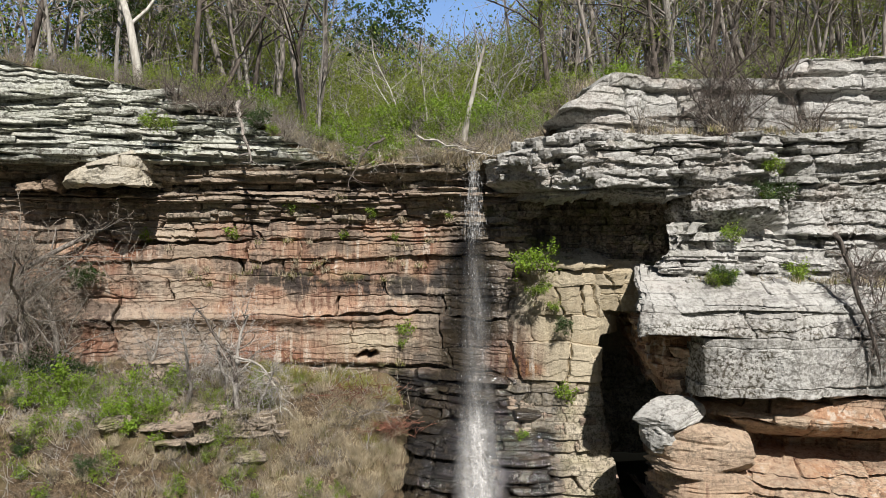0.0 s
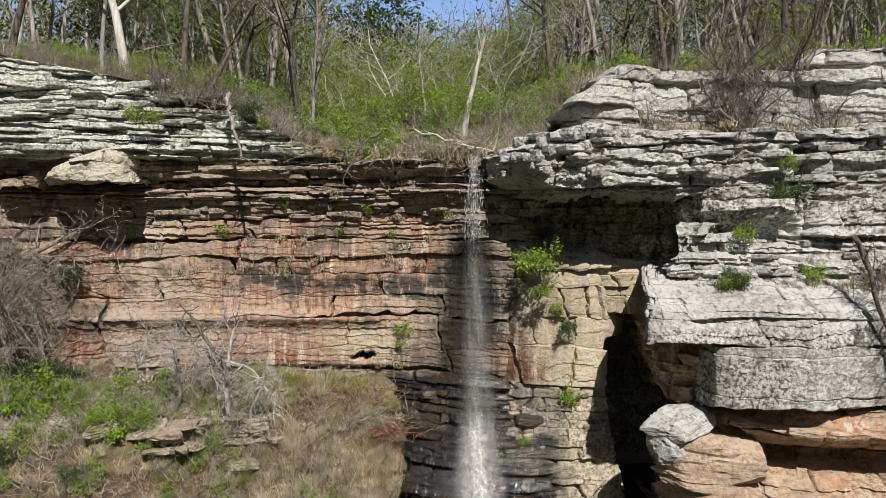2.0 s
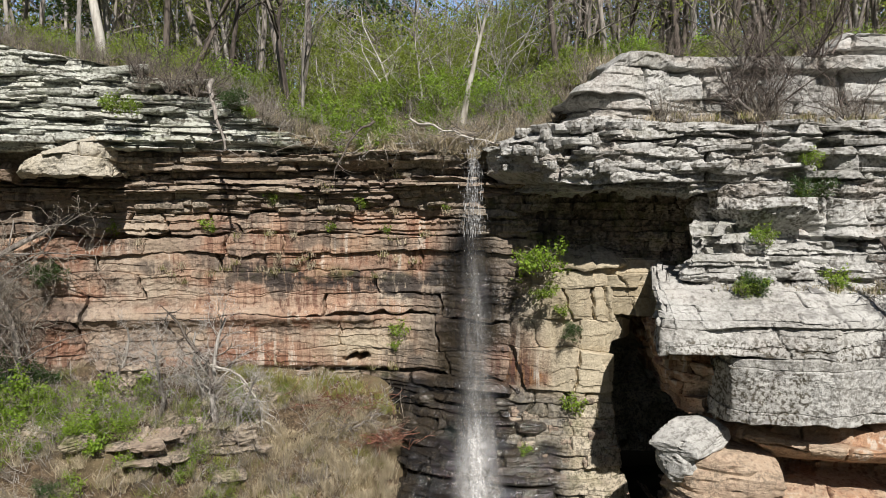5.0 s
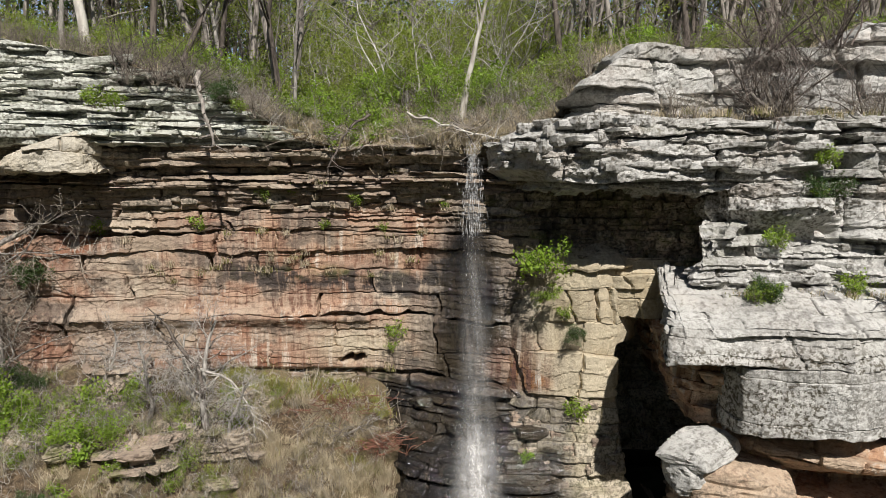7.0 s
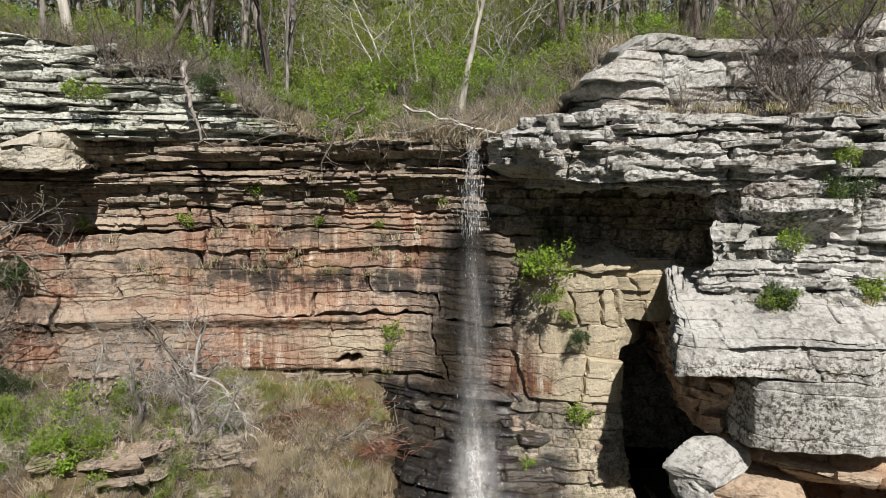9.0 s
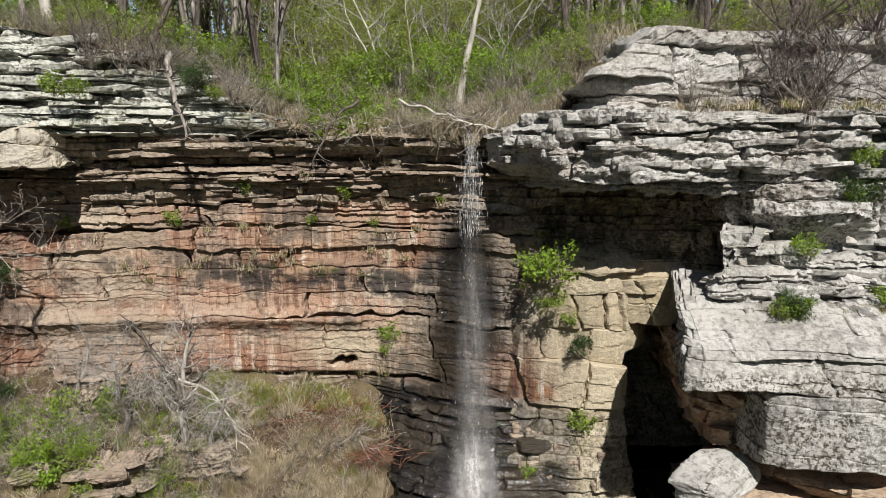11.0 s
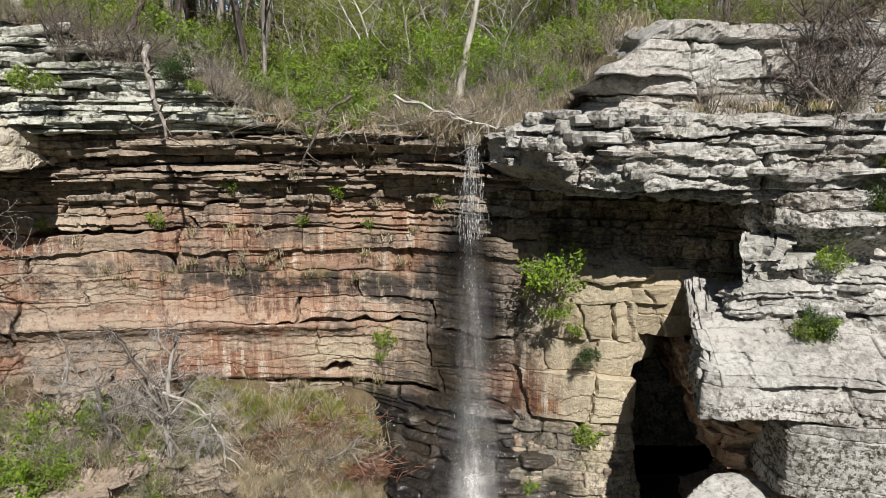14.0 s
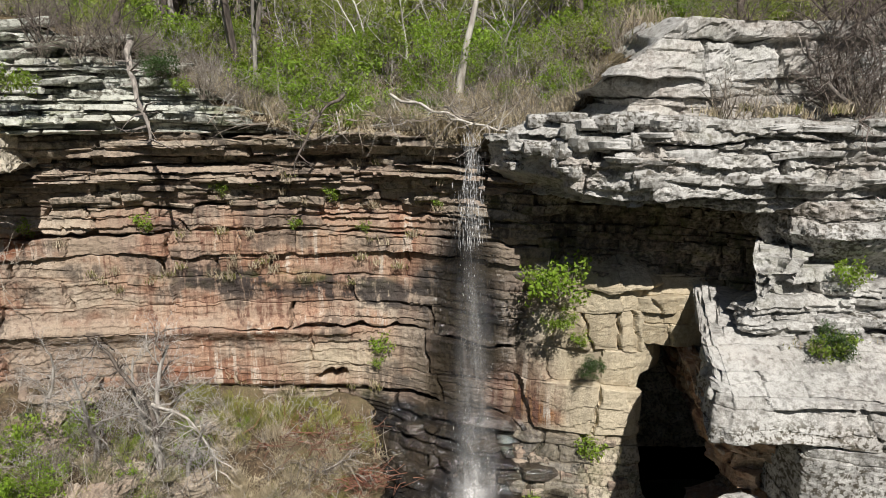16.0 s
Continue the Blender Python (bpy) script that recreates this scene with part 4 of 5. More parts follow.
def wander(p, d, length, rng, bends=4, crook=0.25, lift=0.0):
    pts, d = [np.array(p, float)], np.array(d, float)
    for _ in range(bends):
        d = d + rng.normal(size=3) * crook + np.array([0, 0, lift])
        d /= np.linalg.norm(d)
        pts.append(pts[-1] + d * length / bends)
    return np.array(pts), d


def grow(stem, twigs, tips, p, d, length, r, level, rng, kids=(6, 5, 4), crook=0.22, lift=0.06, start=0.35, spread=0.9, thin=0.55):
    """A limb and all that grows from it. Thick wood goes to stem, thin wood to twigs; the ends are noted in tips."""
    bends = 6 if level == 0 else 4 if level == 1 else 2 if level < len(kids) or thin < 0.5 else 1
    pts, _ = wander(p, d, length, rng, bends, crook, lift)
    radii = np.linspace(r, r * (0.35 if level < len(kids) else 0.4), bends + 1)
    (stem if level < 2 else twigs).tube(pts, radii, 7 if level == 0 else 5 if level == 1 else 3)
    if level >= len(kids):
        tips.append(pts[-1]), tips.append(pts[1])
        return
    for k in range(kids[level]):
        u = start + (1 - start) * (k + rng.rand()) / kids[level]
        i = min(int(u * bends), bends - 1)
        q = pts[i] + (pts[i + 1] - pts[i]) * (u * bends - i)
        along_d = pts[i + 1] - pts[i]
        along_d /= np.linalg.norm(along_d)
        side = rng.normal(size=3)
        side -= along_d * side.dot(along_d)
        side /= np.linalg.norm(side) + 1e-9
        nd = along_d * (1 - 0.45 * spread) + side * spread
        nd /= np.linalg.norm(nd)
        grow(stem, twigs, tips, q, nd, length * rng.uniform(0.32, 0.6) * (1.15 - 0.5 * u), max(0.006, np.interp(u, [0, 1], [radii[0], radii[-1]]) * thin), level + 1, rng, kids, crook * 1.1, lift * 0.6, 0.2, spread, thin)


def tree(name, label, seed, height, radius, bark, leaf=None, leaf_n=0, leaf_size=0.14, kids=(8, 5, 4), crook=0.1, start=0.35, spread=0.85, category="tree", twig=TWIG, lean=(0, 0), loose=0.35, thin=0.55):
    rng = np.random.RandomState(seed)
    ob = thing(name, label, category)
    stem, twigs, tips = Weave(), Weave(), []
    grow(stem, twigs, tips, (0, 0, -0.3), np.array([lean[0], lean[1], 1.0]), height, radius, 0, rng, kids, crook, 0.05, start, spread, thin)
    tagged(link_mesh("trunk", stem.mesh("trunk", True), bark, ob), kind="stuff" if radius < 0.06 else "")
    tagged(link_mesh("branchwork", twigs.mesh("branchwork"), twig, ob), kind="stuff")
    if leaf:
        tips = np.array(tips)
        at = tips[rng.randint(len(tips), size=leaf_n)] + rng.normal(size=(leaf_n, 3)) * loose
        w = Weave()
        w.leaves(at, leaf_size, rng)
        link_mesh("crown", w.mesh("crown"), leaf, ob)
    return ob


def bush(name, label, seed, height, wide, stems, twig=TWIG, leaf=None, leaf_n=0, leaf_size=0.1, kids=(5, 4), crook=0.28, hang=0.0, category="shrub"):
    rng = np.random.RandomState(seed)
    ob = thing(name, label, category)
    stem, twigs, tips = Weave(), Weave(), []
    for _ in range(stems):
        a, l = rng.rand() * 2 * math.pi, rng.uniform(0.1, 0.9) * wide / height
        d = np.array([math.cos(a) * l, math.sin(a) * l, 1.0])
        grow(stem, twigs, tips, (math.cos(a) * l * 0.3 * height * rng.rand(), math.sin(a) * l * 0.3 * height * rng.rand(), -0.1), d / np.linalg.norm(d), height * rng.uniform(0.55, 1.0), 0.007 * height + 0.006, 1, rng, (0,) + kids, crook, 0.06 - hang, 0.15, 0.8)
    tagged(link_mesh("brushwood", stem.mesh("brushwood"), twig, ob), kind="stuff")
    tagged(link_mesh("branchwork", twigs.mesh("branchwork"), twig, ob), kind="stuff")
    if leaf:
        tips = np.array(tips)
        sprays = tips[rng.randint(len(tips), size=max(12, leaf_n // 22))]
        at = sprays[rng.randint(len(sprays), size=leaf_n)] + rng.normal(size=(leaf_n, 3)) * 0.1 * height ** 0.5
        w = Weave()
        w.leaves(at, leaf_size, rng)
        link_mesh("foliage", w.mesh("foliage"), leaf, ob)
    return ob


def planted(ob, x, y, z, turn=0.0, size=1.0, tilt=(0, 0), fresh=True):
    m = pose(x, y, z, tilt[0], tilt[1], turn) @ Matrix.Scale(size, 4)
    if fresh:
        return copy_thing(ob, m)
    ob.matrix_basis = m
    return ob


def scatter(kinds, spots, rng, sizes=(0.8, 1.2), group="", used=None):
    """Plants one kind at each spot (x, y, z); the first use of a kind is the original."""
    used = set() if used is None else used
    for x, y, z in spots:
        k = kinds[rng.randint(len(kinds))]
        ob = planted(k, x, y, z, rng.rand() * 360, rng.uniform(*sizes), (rng.normal() * 3, rng.normal() * 3), k.name in used)
        used.add(k.name)
        if group:
            tagged(ob, group=group)


rng = np.random.RandomState(77)

BARE = [tree("bare_tree", "tall leafless grey-barked tree in the woods", 11 + i, h, r, bark, kids=(9, 4, 4), start=0.4)
        for i, (h, r, bark) in enumerate([(11, 0.15, BARK_DEAD), (12, 0.19, BARK_DARK), (9, 0.12, BARK_GREY), (13, 0.17, BARK_GREY)])]
SPRING = [tree("budding_tree", "slender tree with fresh yellow-green spring leaves", 31 + i, h, 0.08, BARK_GREY, LEAF_SPRING, n, 0.12, kids=(8, 4, 3), start=0.25, loose=0.2)
          for i, (h, n) in enumerate([(7.5, 2000), (9, 2400), (6, 1800)])]
PINE = tree("pine_tree", "dark green pine standing above the woods", 41, 13, 0.16, BARK_DARK, LEAF_DARK, 5200, 0.3, kids=(16, 6, 2), start=0.45, spread=1.0, crook=0.04, loose=0.22)
THICKET = [bush("bare_shrub", "tangled leafless brown shrub", 51 + i, h, h * 0.8, 11) for i, h in enumerate([1.6, 2.2, 2.9])]
GREEN = [bush("leafy_shrub", "bright green leafy shrub above the cliff edge", 61 + i, h, h * 0.7, 9, leaf=leaf, leaf_n=n, leaf_size=0.13)
         for i, (h, n, leaf) in enumerate([(1.5, 1100, LEAF_BRIGHT), (2.3, 1900, LEAF_BRIGHT), (2.8, 1700, LEAF_SPRING), (1.0, 600, LEAF_BRIGHT)])]
HOLLY = bush("evergreen_shrub", "dense dark evergreen shrub", 71, 1.5, 1.2, 12, leaf=LEAF_DARK, leaf_n=2600, leaf_size=0.11)
used = set()


def up(x, d):
    y = float(edge_y(x)) + d
    return (x, y, float(plateau(np.array(x), np.array(y))) - 0.05)


# pale saplings in the opening above the falls
SAPLING = [tree("pale_sapling", "slender pale leafless sapling above the falls", 121 + i, h, 0.045, BARK_WHITE, kids=(7, 4, 2), start=0.2, crook=0.16, twig=TWIG_GREY) for i, h in enumerate((3.5, 4.5, 5.5))]

# woods on the plateau, thinner over the notch
spots = [up(rng.uniform(-24, 24), rng.uniform(2.0, 24) ) for _ in range(130)]


def in_gap(x, y):
    """The opening in the woods above the falls."""
    return -0.2 < x / y < 0.13


spots = [s for s in spots if not in_gap(s[0], s[1])]
scatter(BARE, spots, rng, (0.75, 1.2), "woodland trees", used)
scatter(BARE, [s for s in [up(rng.uniform(-45, 45), rng.uniform(24, 60)) for _ in range(70)] if not in_gap(s[0], s[1])], rng, (0.9, 1.3), "woodland trees", used)
spots = [s for s in (up(rng.uniform(-20, 24), rng.uniform(4, 22)) for _ in range(46)) if not in_gap(s[0], s[1])]
scatter(SPRING, spots, rng, (0.7, 1.2), "budding trees", used)
scatter(SPRING, [up(rng.uniform(-7, 5), rng.uniform(8, 26)) for _ in range(22)], rng, (0.45, 0.75), "budding trees", used)
scatter(SPRING, [(0.01 * k * y, y, float(plateau(np.array(0.01 * k * y), np.array(y))) - 0.1) for k, y in ((1, 46), (4, 52), (7, 44), (9, 50), (11, 47), (2, 58), (6, 60), (10, 56), (-15, 50), (-12, 58), (-9, 47), (-5, 62), (12, 62), (-17, 60))], rng, (0.55, 0.8), "budding trees", used)
scatter(SAPLING, [(0.01 * k * y, y, float(plateau(np.array(0.01 * k * y), np.array(y))) - 0.1) for k, y in ((3, 47), (8, 45), (-3, 46), (-11, 46))], rng, (0.9, 1.3), "pale saplings", used)
scatter(SPRING, [(0.01 * k * y, y, float(plateau(np.array(0.01 * k * y), np.array(y))) - 0.1) for k, y in zip(np.tile(np.linspace(-17, 12, 14), 2), rng.uniform(46, 60, 28))], rng, (0.6, 0.8), "budding trees", used)
planted(PINE, *up(-5.0, 38), 30, 1.17, fresh=False)
for k, (x, d, size) in enumerate(((-13.5, 16, 0.9), (-21, 18, 1.0), (14, 18, 0.95), (11, 25, 1.0), (23, 20, 1.0), (-17, 7, 0.4))):
    planted(PINE, *up(x, d), 77 * k, size)
planted(PINE, *up(-26, 30), 90, 0.9), planted(PINE, *up(-15, 34), 140, 1.0), planted(PINE, *up(24, 26), 200, 1.0), planted(PINE, *up(34, 34), 260, 1.1)


# the woods behind, and the undergrowth
def far_woods(n, seed):
    r = np.random.RandomState(seed)
    wood, leaves = Weave(), {LEAF_SPRING: Weave(), LEAF_DARK: Weave(), LEAF_BRIGHT: Weave()}
    for _ in range(n):
        y = r.uniform(46, 130)
        x = (r.uniform(-0.8, 0.8) if r.rand() > 0.2 else r.uniform(-0.18, 0.12)) * y
        open_sky = -0.17 < x / y < 0.11
        z = float(plateau(np.array(x), np.array(y)))
        h = max(2.5, (20 + 0.29 * y - z) * r.uniform(0.65, 1.04)) if open_sky else r.uniform(8, 15) * (0.7 + y / 160)
        pts, _ = wander((x, y, z - 0.2), (0, 0, 1), h, r, 5, 0.07)
        wood.tube(pts, np.linspace(0.014 * h, 0.02, 6), 4)
        for _ in range(16):
            i = r.randint(2, 6)
            b, _ = wander(pts[i] + r.normal(size=3) * 0.1, (r.normal(), r.normal(), 0.9), h * r.uniform(0.15, 0.35), r, 3, 0.2)
            wood.tube(b, np.linspace(0.05, 0.012, 4), 3)
        k = r.rand()
        if open_sky or k < 0.75:
            kind = LEAF_SPRING if k < 0.5 or open_sky else LEAF_BRIGHT if k < 0.62 else LEAF_DARK
            m = 330 if not open_sky else 360
            at = np.array([x, y, z + h * 0.55]) + r.normal(size=(m, 3)) * [h * 0.2, h * 0.2, h * 0.24]
            leaves[kind].leaves(at, 0.26 if kind is not LEAF_DARK else 0.4, r)
    tagged(link_mesh("far_woods", wood.mesh("far_woods"), BARK_GREY), "grey trunks and limbs of the distant woods", "woods", kind="stuff")
    for material, w in leaves.items():
        tagged(link_mesh("far_foliage", w.mesh("far_foliage"), material), "spring foliage of the distant woods", "woods", kind="stuff")


far_woods(700, 5)


def undergrowth(n, spot, seed, length, label, material):
    r = np.random.RandomState(seed)
    w = Weave()
    for _ in range(n):
        p = np.array(spot(r))
        for _ in range(5):
            pts, _ = wander(p + r.normal(size=3) * [0.12, 0.12, 0.02], (r.normal() * 0.5, r.normal() * 0.5, 1), length * r.uniform(0.4, 1.2), r, 3, 0.3)
            w.tube(pts, np.linspace(0.011, 0.004, 4), 3)
            for i in (2, 3):
                q, _ = wander(pts[i], (r.normal(), r.normal(), 0.5), length * r.uniform(0.15, 0.4), r, 1, 0.3)
                w.tube(q, (0.006, 0.003), 3)
    tagged(link_mesh("undergrowth", w.mesh("undergrowth"), material), label, "undergrowth", kind="stuff")


undergrowth(260, lambda r: up(r.uniform(-9, 4.6), r.uniform(0.2, 5.5)), 6, 1.3, "tangle of bare brown stems above the falls", TWIG)
undergrowth(280, lambda r: up(r.uniform(-22, 22), r.uniform(0.8, 16)), 7, 1.6, "leafless brown undergrowth between the trees", TWIG)
undergrowth(200, lambda r: up(r.uniform(-9, 4), r.uniform(0.3, 4)), 8, 1.3, "bleached dead stems above the falls", TWIG_GREY)

scatter(SAPLING, [up(rng.uniform(-6.5, 4.5), rng.uniform(1.5, 12)) for _ in range(12)], rng, (0.6, 0.95), "pale saplings", used)

# shrubs at the brink
scatter(GREEN[:3], [up(rng.uniform(-6.3, 0.7), rng.uniform(0.8, 5)) for _ in range(44)] + [up(rng.uniform(2.0, 4.2), rng.uniform(2.0, 6)) for _ in range(9)], rng, (0.4, 1.2), "shrubs at the brink", used)
scatter(GREEN, [up(rng.uniform(-18, 16), rng.uniform(1.5, 9)) for _ in range(80)], rng, (0.6, 1.1), "shrubs at the brink", used)
scatter(THICKET, [up(rng.uniform(-7, 4.3), rng.uniform(0.1, 3.2)) for _ in range(44)], rng, (0.55, 1.0), "bare shrubs", used)
scatter(THICKET, [up(rng.uniform(-20, -6.5), rng.uniform(-1.0, 2)) for _ in range(64)], rng, (0.4, 0.85), "bare shrubs", used)
scatter(THICKET, [up(rng.uniform(-20, 20), rng.uniform(1.0, 10)) for _ in range(60)], rng, (0.7, 1.2), "bare shrubs", used)

scatter([GREEN[0], GREEN[3], GREEN[2]], [up(rng.uniform(-20, -5.5), rng.uniform(0.6, 5)) for _ in range(34)] + [up(rng.uniform(4.5, 18), rng.uniform(1.0, 6)) for _ in range(20)], rng, (0.4, 0.95), "shrubs at the brink", used)

scatter([GREEN[0], GREEN[1], THICKET[0], THICKET[1]], [up(rng.uniform(-6.6, 0.4), rng.uniform(0.15, 1.6)) for _ in range(36)] + [up(rng.uniform(2.2, 4.4), rng.uniform(0.2, 2.0)) for _ in range(10)], rng, (0.4, 0.8), "shrubs at the brink", used)

# single trees that stand out
snag = tree("dead_snag", "bleached white dead trunk with a broken top", 83, 4.6, 0.15, BARK_WHITE, kids=(3, 1, 0), crook=0.05, start=0.7, spread=0.4, twig=BARK_WHITE)
planted(snag, 1.0, 32.1, 25.2, 20, 1.0, (0, 5), fresh=False)
pale_tree = tree("white_barked_tree", "white-barked leafless tree at the cliff edge", 86, 11, 0.24, BARK_WHITE, kids=(7, 4, 4), start=0.3, crook=0.14)
planted(pale_tree, *up(-14.6, 1.9), 0, 1.0, fresh=False)
for x, d, s in ((-6.6, 1.6, 0.8), (-6.2, 2.0, 0.95), (-5.8, 1.4, 0.7), (-6.9, 2.4, 0.85), (4.9, 4.5, 0.9), (-9.2, 2.2, 0.8)):
    planted(BARE[rng.randint(4)], *up(x, d), rng.rand() * 360, s)

# plants on the slope below the red face
def low(x, y):
    return (x, y, float(slope(np.array(x), np.array(y))) - 0.08)


dead_tree = tree("dead_tree", "grey dead tree with drooping bare branches on the slope", 91, 5.2, 0.15, BARK_DEAD, kids=(13, 8, 6), crook=0.25, start=0.3, spread=1.0, twig=TWIG_GREY, thin=0.4)
planted(dead_tree, *low(-8.3, 28.6), 0, 0.9, (0, 8), fresh=False)
planted(dead_tree, *low(-10.6, 28.4), 150, 0.8, (0, -3))
vine_tree = tree("vine_hung_tree", "grey leafless tree thick with hanging vines", 95, 5.5, 0.1, BARK_GREY, kids=(16, 9, 6), crook=0.22, start=0.12, spread=0.8, twig=TWIG, thin=0.34)
planted(vine_tree, *low(-17.6, 29.0), 0, 1.2, fresh=False)
planted(vine_tree, *low(-19.2, 28.2), 120, 1.6), planted(vine_tree, *low(-16.4, 29.8), 60, 1.2), planted(vine_tree, *low(-17.2, 28.4), 200, 1.1), planted(vine_tree, *low(-18.6, 29.4), 290, 1.6)
planted(dead_tree, *low(-9.2, 29.3), 70, 0.7, (0, 12)), planted(dead_tree, *low(-12.6, 29.6), 240, 0.6), planted(dead_tree, *low(-7.4, 28.2), 310, 0.55, (0, 25))
planted(HOLLY, *low(-15.9, 29.6), 0, 1.1, fresh=False)
planted(HOLLY, -15.6, 30.6, 18.4, 40, 0.6), planted(HOLLY, *low(-16.6, 29.2), 80, 0.9)
scatter(GREEN[:2] + GREEN[3:], [low(rng.uniform(-18, -11.5), rng.uniform(24.5, 28.6)) for _ in range(18)], rng, (0.5, 0.9), "shrubs on the slope", used)
scatter(GREEN, [low(rng.uniform(-13, -7.5), rng.uniform(25, 29.5)) for _ in range(12)], rng, (0.3, 0.55), "shrubs on the slope", used)
scatter(THICKET, [low(rng.uniform(-18, -3), rng.uniform(24.5, 30)) for _ in range(95)], rng, (0.35, 0.8), "bare shrubs on the slope", used)

# the leafy shrub that hangs on the rock beside the falls
ledge_shrub = bush("ledge_shrub", "bright green shrub rooted in the rock beside the waterfall", 101, 1.5, 1.5, 10, leaf=LEAF_BRIGHT, leaf_n=1300, leaf_size=0.14, crook=0.3, hang=0.02)
planted(ledge_shrub, 3.7, 28.2, 19.0, 0, 1.0, fresh=False)
planted(ledge_shrub, 3.75, 28.0, 18.6, 90, 0.45, (165, 0))
planted(THICKET[0], 4.75, 28.35, 17.1, 30, 0.45, (125, 0)), planted(HOLLY, 4.8, 28.3, 17.0, 30, 0.35, (110, 0))


# ---- grass ----
def turf(name, label, material, spots, per, height, spread, seed, width=0.012, lean=0.35, rise=1.0):
    r = np.random.RandomState(seed)
    base = np.repeat(np.array(spots), per, 0)
    base = base + r.normal(size=base.shape) * [spread, spread, 0.02]
    w = Weave()
    w.blades(base, height, r, width, lean, rise)
    return tagged(link_mesh(name, w.mesh(name), material), label, "grass", kind="stuff")


brink = [up(rng.uniform(-7, 4.2), rng.uniform(0.0, 2.2)) for _ in range(420)]
turf("dry_grass", "tan dry grass along the brink of the cliff", GRASS_DRY, brink, 55, 0.75, 0.12, 1, 0.009, 0.28)
lip = [up(rng.uniform(-7, 0.7), rng.uniform(-0.15, 0.2)) for _ in range(120)] + [up(rng.uniform(2.0, 4.2), rng.uniform(-0.15, 0.2)) for _ in range(40)]
turf("hanging_grass", "tan dry grass hanging over the lip of the cliff", GRASS_DRY, lip[::3], 60, 0.5, 0.1, 6, 0.009, 0.5, -0.5)
woods = [up(rng.uniform(-22, 22), rng.uniform(0.2, 14)) for _ in range(900)]
turf("dry_grass", "tan dry grass on the woodland floor", GRASS_DRY, woods, 14, 0.6, 0.2, 2, 0.016)
greens = [up(rng.uniform(-22, 22), rng.uniform(0.5, 14)) for _ in range(600)]
turf("green_grass", "fresh green grass and weeds among the trees", GRASS_GREEN, greens, 14, 0.5, 0.2, 3, 0.018)
bank = [low(rng.uniform(-19, -1.2), rng.uniform(24, 31.2)) for _ in range(900)]
turf("dry_grass", "tan dry grass on the slope under the cliff", GRASS_DRY, bank[:60], 90, 0.6, 0.1, 4, 0.008, 0.4)
turf("green_grass", "green grass on the slope under the cliff", GRASS_GREEN, [low(rng.uniform(-19, -2), rng.uniform(24, 31.3)) for _ in range(260)], 40, 0.35, 0.16, 5, 0.008)

# ---- the waterfall ----
falls = thing("waterfall", "thin white waterfall dropping in strands past the rock", "waterfall", kind="structure")


def curtain(name, n, z_hi, z_lo, centre, wide, depth, y_at, width, length, cover, seed, material=WATER):
    r = np.random.RandomState(seed)
    v, f, edge, cov = [], [], [], []
    for k in range(n):
        u = r.rand() ** 0.9
        z = z_hi - u * (z_hi - z_lo)
        ln = length * r.uniform(0.5, 1.5)
        x = centre(z) + r.normal() * wide(z)
        y = y_at(z) + r.normal() * depth
        w = width * r.uniform(0.4, 1.5)
        for q in range(4):
            zz = max(z - ln * q / 3, z_lo - 0.4)
            xx = x + r.normal() * 0.012 + 0.04 * (q / 3) * (x - centre(z))
            ww = w * (0.35, 1.0, 1.0, 0.3)[q]
            for side in (-1, 0, 1):
                v.append((xx + side * ww, y + (0 if side else -0.01), zz))
                edge.append((1.0 if side == 0 else 0.0) * (0.0 if q in (0, 3) else 1.0)), cov.append((cover(zz) if callable(cover) else cover) * r.uniform(0.6, 1.0))
            if q:
                b = len(v) - 6
                f += [(b, b + 1, b + 4, b + 3), (b + 1, b + 2, b + 5, b + 4)]
    return link_mesh(name, quick_mesh(name, v, f, True, {"edge": edge, "cover": cov}), material, falls)


def fall_x(z):
    return 1.28 + 0.012 * (23.6 - z)


def fall_y(z):
    return min(29.15 - 0.05 * min(23.6 - z, 10), wall.front(fall_x(z), z) - 0.35)


def thicker(z):
    return float(np.interp(z, (9, 13, 15, 20, 23), (0.6, 0.45, 0.17, 0.07, 0.05)))


curtain("stream", 520, 23.95, 20.6, fall_x, lambda z: 0.14 + 0.03 * (23.6 - z), 0.1, fall_y, 0.014, 0.4, 1.0, 1)
curtain("strands", 420, 22.0, 8.0, fall_x, lambda z: 0.22 + 0.02 * (22 - z), 0.15, fall_y, 0.011, 0.14, 0.9, 2)


def veil(name, z_hi, z_lo, wide, cover, back, seed):
    """A thin sheet of spray that thins out to its sides."""
    r = np.random.RandomState(seed)
    zs, us = np.linspace(z_hi, z_lo, 70), np.linspace(-2.4, 2.4, 25)
    sway = 0.12 * (2 * fbm(zs * 0.8, seed, seed) - 1)
    v, edge, cov = [], [], []
    for z, sw in zip(zs, sway):
        y = fall_y(float(z)) + back
        for u in us:
            v.append((fall_x(z) + sw + u * wide(z), y + 0.1 * math.sin(3 * u + z) + 0.05 * r.normal(), z))
            edge.append(max(0.0, math.exp(-0.5 * u * u) - 0.055)), cov.append(cover(z))
    return link_mesh(name, quick_mesh(name, np.array(v), sheet_faces(70, 25), True, {"edge": edge, "cover": cov}), MIST, falls)


